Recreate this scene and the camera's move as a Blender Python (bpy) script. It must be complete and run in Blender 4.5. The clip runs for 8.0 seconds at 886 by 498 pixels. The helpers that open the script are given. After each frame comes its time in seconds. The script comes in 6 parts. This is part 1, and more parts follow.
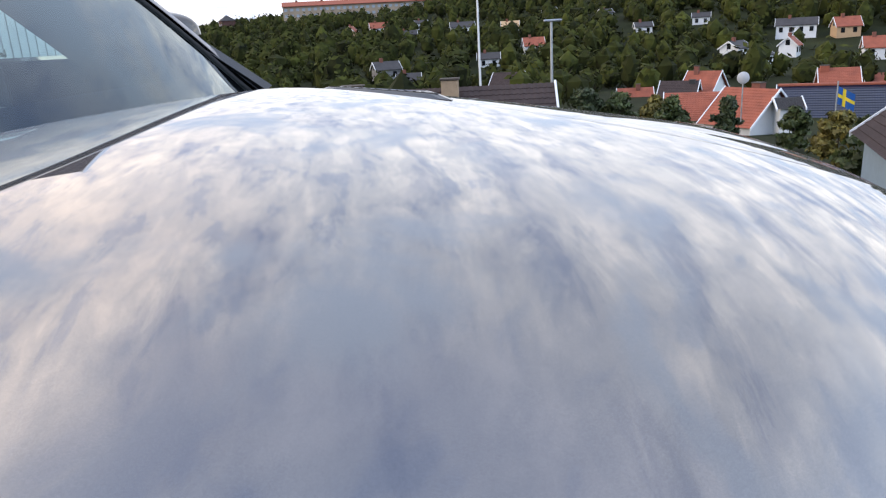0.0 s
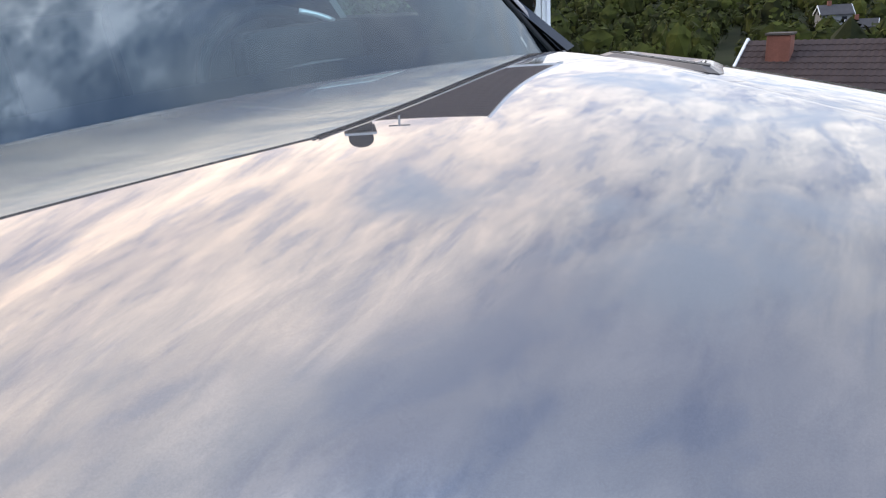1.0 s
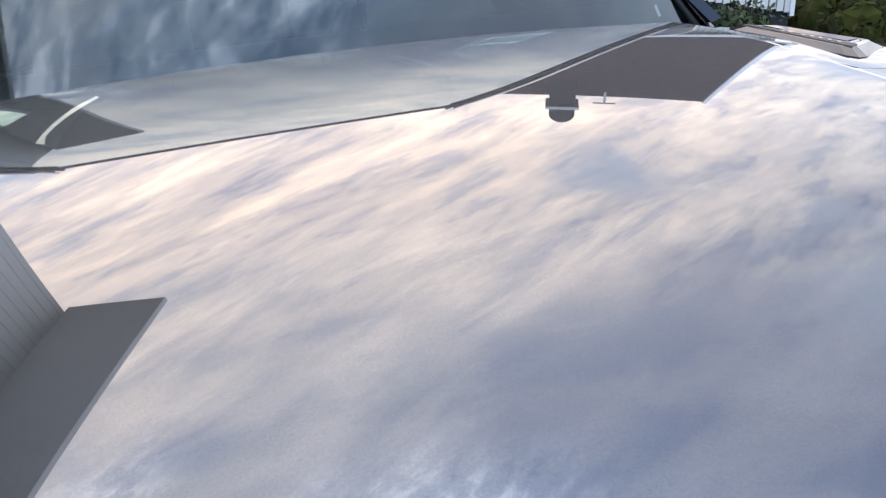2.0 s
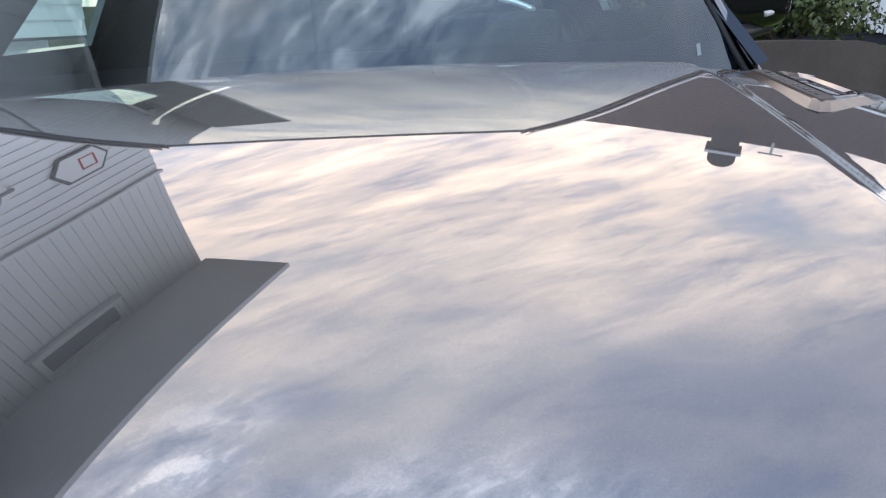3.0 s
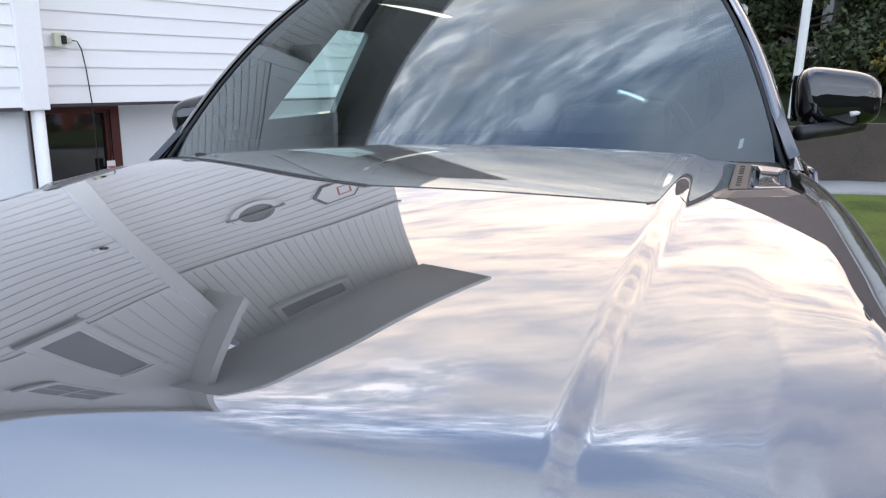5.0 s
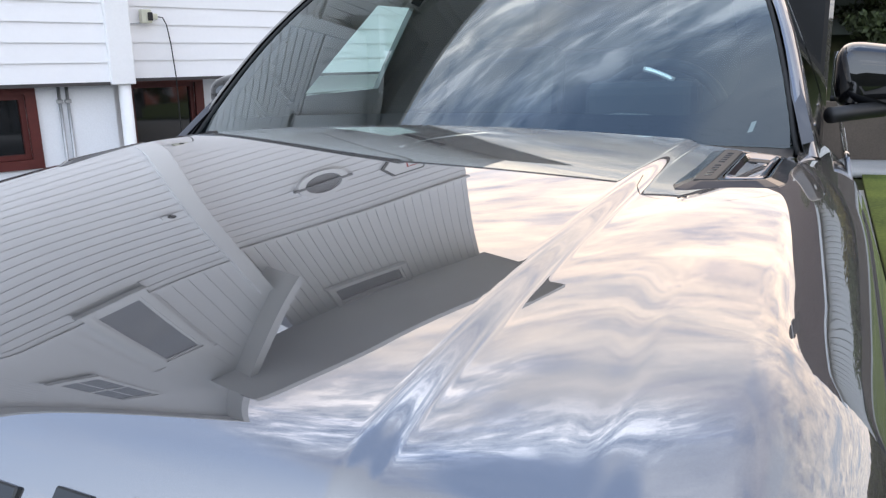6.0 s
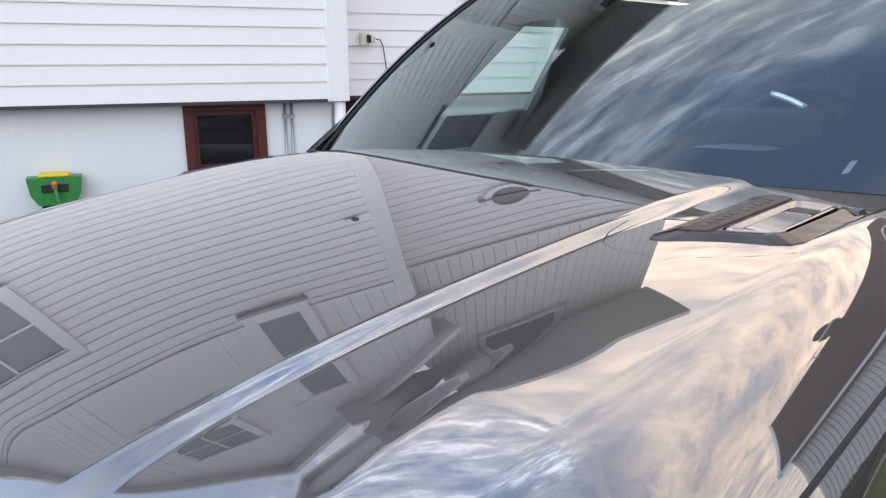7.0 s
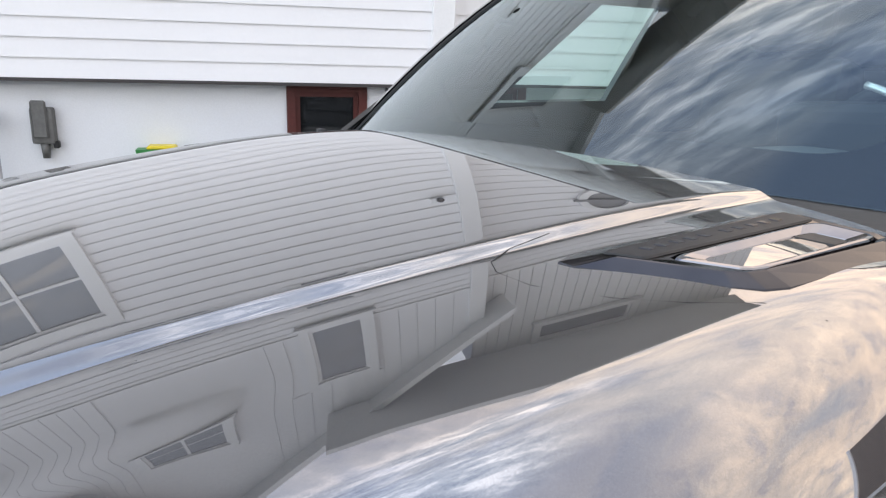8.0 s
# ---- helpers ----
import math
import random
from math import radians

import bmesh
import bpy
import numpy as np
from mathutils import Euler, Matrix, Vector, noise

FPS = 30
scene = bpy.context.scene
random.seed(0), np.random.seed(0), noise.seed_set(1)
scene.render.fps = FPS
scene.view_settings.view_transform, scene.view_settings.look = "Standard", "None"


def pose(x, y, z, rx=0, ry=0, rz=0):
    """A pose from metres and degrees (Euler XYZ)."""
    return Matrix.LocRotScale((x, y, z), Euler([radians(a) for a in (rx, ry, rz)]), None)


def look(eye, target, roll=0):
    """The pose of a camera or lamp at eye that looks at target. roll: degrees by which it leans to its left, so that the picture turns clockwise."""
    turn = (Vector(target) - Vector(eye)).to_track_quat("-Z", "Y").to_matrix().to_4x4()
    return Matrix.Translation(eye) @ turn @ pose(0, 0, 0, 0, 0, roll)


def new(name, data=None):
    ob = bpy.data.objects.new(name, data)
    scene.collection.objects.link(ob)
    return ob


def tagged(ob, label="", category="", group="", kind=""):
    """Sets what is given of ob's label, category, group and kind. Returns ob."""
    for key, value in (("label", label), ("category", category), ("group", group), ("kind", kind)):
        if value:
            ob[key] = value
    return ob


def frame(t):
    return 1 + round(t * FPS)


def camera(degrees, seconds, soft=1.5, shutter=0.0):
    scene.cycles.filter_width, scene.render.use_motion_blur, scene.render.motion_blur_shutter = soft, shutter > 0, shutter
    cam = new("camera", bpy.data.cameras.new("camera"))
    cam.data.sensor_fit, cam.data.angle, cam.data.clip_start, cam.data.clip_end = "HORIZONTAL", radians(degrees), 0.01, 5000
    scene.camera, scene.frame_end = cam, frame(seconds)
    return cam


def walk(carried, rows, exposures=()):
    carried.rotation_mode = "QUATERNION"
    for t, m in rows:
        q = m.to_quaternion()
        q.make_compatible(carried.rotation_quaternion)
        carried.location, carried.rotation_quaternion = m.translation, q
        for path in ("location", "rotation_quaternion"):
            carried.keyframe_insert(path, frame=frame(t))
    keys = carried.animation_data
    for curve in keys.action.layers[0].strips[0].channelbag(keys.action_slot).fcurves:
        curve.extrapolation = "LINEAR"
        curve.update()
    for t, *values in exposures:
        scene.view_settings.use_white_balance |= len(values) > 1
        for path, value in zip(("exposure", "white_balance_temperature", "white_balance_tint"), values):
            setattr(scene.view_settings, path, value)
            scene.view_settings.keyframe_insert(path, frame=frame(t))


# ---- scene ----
# The car stands on a drive beside a white timber house; x runs across the car, y from its nose to its tail.
cam = camera(62.9, 8.0, soft=1.25)
PATH = [
    (0, (-0.408, 0.318, 1.242), (1.299, 1.161, 0.682), -3.2),
    (0.2, (-0.393, 0.268, 1.237), (1.210, 1.276, 0.643), -3.3),
    (0.5, (-0.335, 0.207, 1.237), (1.055, 1.492, 0.617), -3.5),
    (1, (-0.263, 0.134, 1.263), (0.738, 1.748, 0.619), -3.6),
    (1.2, (-0.241, 0.120, 1.256), (0.635, 1.794, 0.595), -3.3),
    (1.5, (-0.171, 0.133, 1.244), (0.552, 1.869, 0.566), -2.9),
    (2.0, (-0.026, 0.140, 1.242), (0.445, 1.944, 0.557), -2.7),
    (2.2, (0.033, 0.130, 1.247), (0.389, 1.978, 0.562), -2.6),
    (3.3, (0.267, 0.051, 1.252), (0.225, 1.949, 0.625), 1.0),
    (3.5, (0.293, 0.06, 1.259), (0.183, 1.958, 0.639), 1.5),
    (4, (0.39, -0.054, 1.287), (-0.062, 1.823, 0.767), 1.7),
    (4.2, (0.443, -0.136, 1.315), (-0.118, 1.723, 0.838), 1.4),
    (5.3, (0.644, -0.29, 1.317), (-0.004, 1.535, 0.816), 1.2),
    (5.5, (0.684, -0.25, 1.308), (0.029, 1.564, 0.779), 1.5),
    (6, (0.773, -0.181, 1.334), (-0.095, 1.531, 0.773), 0.7),
    (6.5, (0.87, -0.072, 1.337), (-0.287, 1.462, 0.781), 0.1),
    (6.8, (0.976, 0.037, 1.336), (-0.351, 1.437, 0.808), 0.1),
    (7, (1.026, 0.076, 1.348), (-0.359, 1.421, 0.826), 0.1),
    (7.5, (1.052, 0.223, 1.322), (-0.422, 1.471, 0.803), 1.2),
    (8, (1.024, 0.415, 1.309), (-0.574, 1.487, 0.764), 1.9),
]
LIGHTNESS = [(0, 0.10, 6500, 10), (2.0, 0.15, 6450, 10), (3.5, 0.24, 6650, 10), (5.5, 0.50, 6850, 10), (7, 0.38, 7250, 11), (8, 0.46, 7500, 11)]
walk(cam, [(t, look(eye, target, roll)) for t, eye, target, roll in PATH], LIGHTNESS)

# ---------------------------------------------------------------- world and light
SUN_EL, SUN_AZ = 20.0, 138.0      # degrees; azimuth counted from +x towards +y
world = bpy.data.worlds.new("world")
scene.world = world
world.use_nodes = True


def sky():
    nt = world.node_tree
    nt.nodes.clear()
    N = nt.nodes.new
    L = nt.links.new
    out = N("ShaderNodeOutputWorld")
    bg = N("ShaderNodeBackground")
    bg.inputs["Strength"].default_value = 1.1
    L(bg.outputs[0], out.inputs[0])
    tex = N("ShaderNodeTexSky")
    tex.sky_type = "NISHITA"
    tex.sun_disc = False
    tex.sun_elevation = radians(SUN_EL)
    tex.sun_rotation = radians(90 - SUN_AZ)
    dim = N("ShaderNodeVectorMath")
    dim.operation = "SCALE"
    dim.inputs["Scale"].default_value = 0.11
    L(tex.outputs[0], dim.inputs[0])
    co = N("ShaderNodeTexCoord")
    sep = N("ShaderNodeSeparateXYZ")
    L(co.outputs["Generated"], sep.inputs[0])
    up = N("ShaderNodeMath")
    up.operation = "MAXIMUM"
    up.inputs[1].default_value = 0.04
    L(sep.outputs[2], up.inputs[0])
    # directions laid on a flat cloud deck overhead
    deck = N("ShaderNodeVectorMath")
    deck.operation = "DIVIDE"
    L(co.outputs["Generated"], deck.inputs[0])
    comb = N("ShaderNodeCombineXYZ")
    for i in range(3):
        L(up.outputs[0], comb.inputs[i])
    L(comb.outputs[0], deck.inputs[1])

    def layer(scale, stretch, turn, detail, rough, shift, swirl=0.5):
        tn = N("ShaderNodeMapping")
        tn.inputs["Rotation"].default_value = (0, 0, radians(-turn))
        L(deck.outputs[0], tn.inputs[0])
        mp = N("ShaderNodeMapping")
        mp.inputs["Scale"].default_value = (scale, scale * stretch, 0.0)
        mp.inputs["Location"].default_value = (shift, shift * 0.7, 0)
        L(tn.outputs[0], mp.inputs[0])
        nz = N("ShaderNodeTexNoise")
        nz.inputs["Scale"].default_value = 1.0
        nz.inputs["Detail"].default_value = detail
        nz.inputs["Roughness"].default_value = rough
        nz.inputs["Distortion"].default_value = swirl
        L(mp.outputs[0], nz.inputs["Vector"])
        return nz.outputs["Fac"]

    def ramp(src, stops):
        r = N("ShaderNodeValToRGB")
        r.color_ramp.interpolation = "EASE"
        e = r.color_ramp.elements
        while len(e) < len(stops):
            e.new(0.5)
        for k, (p, c) in zip(e, stops):
            k.position = p
            k.color = (*c, 1) if len(c) == 3 else c
        L(src, r.inputs[0])
        return r.outputs[0]

    def mix(fac, a, b):
        m = N("ShaderNodeMix")
        m.data_type = "RGBA"
        if isinstance(fac, float):
            m.inputs[0].default_value = fac
        else:
            L(fac, m.inputs[0])
        for s, v in ((m.inputs[6], a), (m.inputs[7], b)):
            if isinstance(v, tuple):
                s.default_value = (*v, 1)
            else:
                L(v, s)
        return m.outputs[2]

    def math_(op, a, b):
        m = N("ShaderNodeMath")
        m.operation = op
        for s, v in zip(m.inputs, (a, b)):
            if isinstance(v, float):
                s.default_value = v
            else:
                L(v, s)
        return m.outputs[0]

    def toward(az, lift=0.0):
        d = N("ShaderNodeVectorMath")
        d.operation = "DOT_PRODUCT"
        d.inputs[1].default_value = (math.cos(radians(az)), math.sin(radians(az)), lift)
        L(co.outputs["Generated"], d.inputs[0])
        return d.outputs["Value"]

    # broad cloud, thinner away from the sun
    away = toward(-90.0)
    cover = ramp(math_("SUBTRACT", layer(0.7, 1.8, 20, 8, 0.55, 3.1), math_("MULTIPLY", math_("MAXIMUM", away, 0.0), 0.30)),
                 [(0.31, (0, 0, 0)), (0.47, (1, 1, 1))])
    bands = layer(1.25, 3.3, 32, 10, 0.60, 7.7)
    patch = ramp(layer(0.9, 1.6, 20, 3, 0.5, 11.0), [(0.38, (0.25, 0.25, 0.25)), (0.58, (1, 1, 1))])
    warm = ramp(toward(105.0, 0.1), [(0.25, (0, 0, 0)), (0.85, (1, 1, 1))])
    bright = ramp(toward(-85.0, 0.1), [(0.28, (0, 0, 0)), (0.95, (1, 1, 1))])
    cold = ramp(sep.outputs[2], [(0.0, (1.16, 1.20, 1.28)), (0.28, (1.10, 1.13, 1.22)), (0.52, (0.84, 0.88, 1.00)), (0.74, (0.68, 0.76, 1.00)), (1.0, (0.74, 0.90, 1.24))])
    lit = ramp(sep.outputs[2], [(0.0, (1.54, 1.36, 1.25)), (0.48, (1.74, 1.50, 1.38)), (0.66, (1.66, 1.52, 1.49)), (0.82, (1.40, 1.40, 1.50)), (1.0, (1.00, 1.10, 1.30))])
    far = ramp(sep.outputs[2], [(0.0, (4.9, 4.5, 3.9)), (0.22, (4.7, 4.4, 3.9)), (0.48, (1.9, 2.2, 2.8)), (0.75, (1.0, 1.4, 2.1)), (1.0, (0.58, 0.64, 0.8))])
    shade = ramp(bands, [(0.37, (0.66, 0.71, 0.83)), (0.45, (0.87, 0.89, 0.94)), (0.515, (1.03, 1.03, 1.03)), (0.61, (1.30, 1.25, 1.19))])
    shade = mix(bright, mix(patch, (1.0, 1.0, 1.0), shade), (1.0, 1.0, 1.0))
    # broken cloud overhead
    top = ramp(sep.outputs[2], [(0.85, (0, 0, 0)), (0.945, (1, 1, 1))])
    broken = ramp(layer(6.5, 1.9, 40, 12, 0.62, 5.2, 0.15), [(0.37, (0.72, 0.84, 0.98)), (0.49, (1.30, 1.36, 1.42)), (0.61, (2.5, 2.43, 2.33))])
    side = ramp(toward(120.0), [(0.06, (0, 0, 0)), (0.26, (1, 1, 1))])
    low = math_("MULTIPLY", ramp(toward(165.0), [(0.34, (0, 0, 0)), (0.50, (1, 1, 1))]), ramp(sep.outputs[2], [(0.72, (0, 0, 0)), (0.84, (1, 1, 1))]))
    shade = mix(math_("MAXIMUM", math_("MULTIPLY", top, side), low), shade, broken)
    puffs = ramp(layer(2.0, 2.0, 6, 9, 0.55, 1.3, 0.3), [(0.36, (0.76, 0.82, 0.92)), (0.50, (1.0, 1.0, 1.0)), (0.63, (1.18, 1.15, 1.11))])
    streaks = ramp(layer(2.6, 3.4, 32, 10, 0.62, 9.3, 0.3), [(0.36, (0.70, 0.76, 0.88)), (0.49, (1.0, 1.0, 1.0)), (0.62, (1.20, 1.16, 1.11))])
    streaked = math_("MULTIPLY", ramp(toward(75.0), [(0.20, (0, 0, 0)), (0.60, (1, 1, 1))]), ramp(sep.outputs[2], [(0.58, (1, 1, 1)), (0.80, (0, 0, 0))]))
    puffs = mix(streaked, puffs, streaks)
    cloud = N("ShaderNodeMix")
    cloud.data_type, cloud.blend_type = "RGBA", "MULTIPLY"
    cloud.inputs[0].default_value = 1.0
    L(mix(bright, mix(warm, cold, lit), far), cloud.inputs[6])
    both = N("ShaderNodeMix")
    both.data_type, both.blend_type = "RGBA", "MULTIPLY"
    both.inputs[0].default_value = 1.0
    L(shade, both.inputs[6])
    L(puffs, both.inputs[7])
    L(both.outputs[2], cloud.inputs[7])
    # open blue sky behind the house and straight overhead
    gap = ramp(math_("MAXIMUM", toward(-150.0), math_("MULTIPLY", math_("SUBTRACT", sep.outputs[2], 0.885), 6.0)),
               [(0.42, (1, 1, 1)), (0.60, (0.10, 0.10, 0.10))])
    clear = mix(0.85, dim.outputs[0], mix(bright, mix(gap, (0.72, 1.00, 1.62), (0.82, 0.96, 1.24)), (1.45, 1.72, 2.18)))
    zenith = ramp(sep.outputs[2], [(0.945, (0, 0, 0)), (0.988, (1, 1, 1))])
    clear = mix(zenith, clear, (0.36, 0.55, 0.98))
    L(mix(math_("MULTIPLY", cover, gap), clear, cloud.outputs[2]), bg.inputs["Color"])


sky()
sun = new("sun", bpy.data.lights.new("sun", "SUN"))
sun.data.energy = 0.9
sun.data.angle = radians(10)
sun.data.color = (1.0, 0.9, 0.78)
sun.matrix_world = look((0, 0, 0), (-math.cos(radians(SUN_AZ)) * math.cos(radians(SUN_EL)),
                                    -math.sin(radians(SUN_AZ)) * math.cos(radians(SUN_EL)), -math.sin(radians(SUN_EL))))

# ---------------------------------------------------------------- materials
def material(name, base, rough=0.6, metal=0.0, vary=0.12, scale=4.0, bump=0.0, fine=60.0, coat=0.0, spec=0.5, tint=None, per_object=0.0):
    """A surface with two scales of variation: broad stains and fine grain."""
    m = bpy.data.materials.new(name)
    m.use_nodes = True
    nt = m.node_tree
    p = nt.nodes["Principled BSDF"]
    p.inputs["Roughness"].default_value = rough
    p.inputs["Metallic"].default_value = metal
    p.inputs["Specular IOR Level"].default_value = spec
    p.inputs["Coat Weight"].default_value = coat
    p.inputs["Coat Roughness"].default_value = 0.03
    N, L = nt.nodes.new, nt.links.new
    co = N("ShaderNodeTexCoord")
    big = N("ShaderNodeTexNoise")
    big.inputs["Scale"].default_value = scale
    big.inputs["Detail"].default_value = 6
    L(co.outputs["Object"], big.inputs["Vector"])
    small = N("ShaderNodeTexNoise")
    small.inputs["Scale"].default_value = fine
    small.inputs["Detail"].default_value = 4
    L(co.outputs["Object"], small.inputs["Vector"])
    add = N("ShaderNodeMath")
    add.operation = "MULTIPLY_ADD"
    add.inputs[1].default_value = 0.6
    L(big.outputs["Fac"], add.inputs[0])
    half = N("ShaderNodeMath")
    half.operation = "MULTIPLY"
    half.inputs[1].default_value = 0.4
    L(small.outputs["Fac"], half.inputs[0])
    L(half.outputs[0], add.inputs[2])
    src = add.outputs[0]
    if per_object:
        info = N("ShaderNodeObjectInfo")
        geo = N("ShaderNodeMath")
        geo.operation = "MULTIPLY_ADD"
        geo.inputs[1].default_value = per_object
        L(info.outputs["Random"], geo.inputs[0])
        L(src, geo.inputs[2])
        src = geo.outputs[0]
    ramp = N("ShaderNodeValToRGB")
    lo = tuple(max(0.0, c * (1 - vary)) for c in base)
    hi = tint if tint else tuple(min(1.0, c * (1 + vary)) for c in base)
    ramp.color_ramp.elements[0].position, ramp.color_ramp.elements[0].color = 0.3, (*lo, 1)
    ramp.color_ramp.elements[1].position, ramp.color_ramp.elements[1].color = 0.7 + per_object, (*hi, 1)
    L(src, ramp.inputs[0])
    L(ramp.outputs[0], p.inputs["Base Color"])
    if bump:
        b = N("ShaderNodeBump")
        b.inputs["Strength"].default_value = bump
        b.inputs["Distance"].default_value = 0.004
        L(small.outputs["Fac"], b.inputs["Height"])
        L(b.outputs[0], p.inputs["Normal"])
    return m


def island_colours(m, amount=0.25):
    """Lets each loose piece of a joined mesh take its own shade."""
    nt = m.node_tree
    p = nt.nodes["Principled BSDF"]
    link = p.inputs["Base Color"].links[0]
    src = link.from_socket
    geo = nt.nodes.new("ShaderNodeNewGeometry")
    hsv = nt.nodes.new("ShaderNodeHueSaturation")
    val = nt.nodes.new("ShaderNodeMapRange")
    val.inputs["To Min"].default_value = 1 - amount
    val.inputs["To Max"].default_value = 1 + amount
    nt.links.new(geo.outputs["Random Per Island"], val.inputs["Value"])
    nt.links.new(val.outputs[0], hsv.inputs["Value"])
    nt.links.new(src, hsv.inputs["Color"])
    nt.links.new(hsv.outputs[0], p.inputs["Base Color"])
    return m


def paint_material():
    """Grey metallic car paint under a deep clear coat, with a faint flake and orange peel."""
    m = bpy.data.materials.new("car paint")
    m.use_nodes = True
    nt = m.node_tree
    p = nt.nodes["Principled BSDF"]
    N, L = nt.nodes.new, nt.links.new
    p.inputs["Base Color"].default_value = (0.20, 0.197, 0.20, 1)
    p.inputs["Metallic"].default_value = 1.0
    p.inputs["Roughness"].default_value = 0.018
    p.inputs["Coat Weight"].default_value = 1.0
    p.inputs["Coat Roughness"].default_value = 0.005
    p.inputs["Coat IOR"].default_value = 1.7
    co = N("ShaderNodeTexCoord")
    flake = N("ShaderNodeTexNoise")
    flake.inputs["Scale"].default_value = 900
    flake.inputs["Detail"].default_value = 2
    L(co.outputs["Object"], flake.inputs["Vector"])
    r = N("ShaderNodeValToRGB")
    r.color_ramp.elements[0].position, r.color_ramp.elements[0].color = 0.3, (0.19, 0.187, 0.19, 1)
    r.color_ramp.elements[1].position, r.color_ramp.elements[1].color = 0.7, (0.225, 0.222, 0.225, 1)
    L(flake.outputs["Fac"], r.inputs[0])
    L(r.outputs[0], p.inputs["Base Color"])
    # the flakes below the mirror-smooth coat scatter a little light of their own
    soft = N("ShaderNodeBsdfPrincipled")
    soft.inputs["Metallic"].default_value = 0.85
    soft.inputs["Roughness"].default_value = 0.48
    soft.inputs["Base Color"].default_value = (0.34, 0.335, 0.34, 1)
    both = N("ShaderNodeMixShader")
    both.inputs[0].default_value = 0.17
    L(p.outputs[0], both.inputs[1])
    L(soft.outputs[0], both.inputs[2])
    L(both.outputs[0], nt.nodes["Material Output"].inputs[0])
    return m


def glass_material(name, tint=(0.78, 0.9, 0.88), head_on=0.06, sheen=(1, 1, 1)):
    """Thin sheet glass: a tinted view through, and a clear mirror image that grows towards grazing."""
    m = bpy.data.materials.new(name)
    m.use_nodes = True
    nt = m.node_tree
    nt.nodes.clear()
    N, L = nt.nodes.new, nt.links.new
    out, mx, tr, gl, fr = N("ShaderNodeOutputMaterial"), N("ShaderNodeMixShader"), N("ShaderNodeBsdfTransparent"), N("ShaderNodeBsdfGlossy"), N("ShaderNodeLayerWeight")
    power, lift = N("ShaderNodeMath"), N("ShaderNodeMapRange")
    power.operation = "POWER"
    power.inputs[1].default_value = 4.0
    lift.inputs["To Min"].default_value = head_on
    tr.inputs["Color"].default_value = (*tint, 1)
    gl.inputs["Color"].default_value = (*sheen, 1)
    gl.inputs["Roughness"].default_value = 0.0
    fr.inputs["Blend"].default_value = 0.5
    L(fr.outputs["Facing"], power.inputs[0])
    L(power.outputs[0], lift.inputs["Value"])
    L(lift.outputs[0], mx.inputs[0])
    L(tr.outputs[0], mx.inputs[1])
    L(gl.outputs[0], mx.inputs[2])
    L(mx.outputs[0], out.inputs[0])
    return m


PAINT = paint_material()
BLACK_GLOSS = material("gloss black paint", (0.006, 0.006, 0.007), 0.08, vary=0.2, coat=1.0)
BLACK_PIANO = material("piano black plastic", (0.004, 0.004, 0.005), 0.03, vary=0.2, coat=1.0)
BLACK_TRIM = material("satin black plastic", (0.012, 0.012, 0.013), 0.45, vary=0.25, bump=0.05, fine=300)
DARK_RUBBER = material("dark rubber", (0.015, 0.015, 0.015), 0.75, vary=0.3, bump=0.1, fine=200)
CHROME = material("dark chrome", (0.24, 0.24, 0.26), 0.05, metal=1.0, vary=0.06, fine=120)
VENT_METAL = material("black chrome", (0.050, 0.050, 0.056), 0.10, metal=1.0, vary=0.10, fine=120)
LETTER_BLACK = material("black badge", (0.01, 0.012, 0.014), 0.3, vary=0.3)
GLASS = glass_material("windscreen glass", (0.72, 0.86, 0.83), 0.10, (0.88, 0.98, 1.0))
SIDE_GLASS = glass_material("side glass", (0.78, 0.94, 0.90), 0.06)
LAMP_GLASS = glass_material("headlight lens", (0.95, 0.95, 0.95), 0.06)
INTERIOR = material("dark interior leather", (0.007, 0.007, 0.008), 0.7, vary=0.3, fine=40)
DASH = material("soft dash plastic", (0.085, 0.092, 0.095), 0.65, vary=0.2, fine=40)
WHITE_WOOD = material("white painted boards", (0.86, 0.86, 0.87), 0.5, vary=0.035, scale=1.2, bump=0.06, fine=35, per_object=0.25)
WHITE_TRIM = material("white painted trim", (0.87, 0.87, 0.87), 0.45, vary=0.04, scale=2.0, bump=0.03)
PLASTER = material("white plaster", (0.80, 0.82, 0.85), 0.85, vary=0.06, scale=1.1, bump=0.25, fine=90)
RED_PAINT = material("oxblood window paint", (0.085, 0.014, 0.011), 0.5, vary=0.25, scale=6, bump=0.1)
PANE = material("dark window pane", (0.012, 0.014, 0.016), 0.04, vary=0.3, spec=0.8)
SKY_PANE = material("curtained window pane", (0.22, 0.23, 0.25), 0.03, vary=0.2, spec=0.9)
ROOF_BROWN = material("brown roof tiles", (0.060, 0.042, 0.038), 0.85, vary=0.25, scale=2.0, bump=0.2, fine=20, spec=0.25)
ROOF_RED = material("red roof tiles", (0.31, 0.085, 0.045), 0.75, vary=0.3, scale=1.0, bump=0.3, fine=12)
ROOF_DARK = material("dark roof tiles", (0.05, 0.045, 0.045), 0.75, vary=0.3, scale=1.0, bump=0.3, fine=12)
SOFFIT = material("white soffit boards", (0.86, 0.86, 0.85), 0.6, vary=0.06, scale=2)
GRASS = material("grass", (0.035, 0.070, 0.012), 0.9, vary=0.5, scale=1.6, bump=0.6, fine=40, tint=(0.12, 0.155, 0.030), spec=0.2)
# unseen drive surface, set pale so that it bounces light up the house
BOUNCE_DRIVE = material("pale bounce drive", (0.40, 0.39, 0.37), 0.9, vary=0.2, scale=1.5, bump=0.3, fine=180)
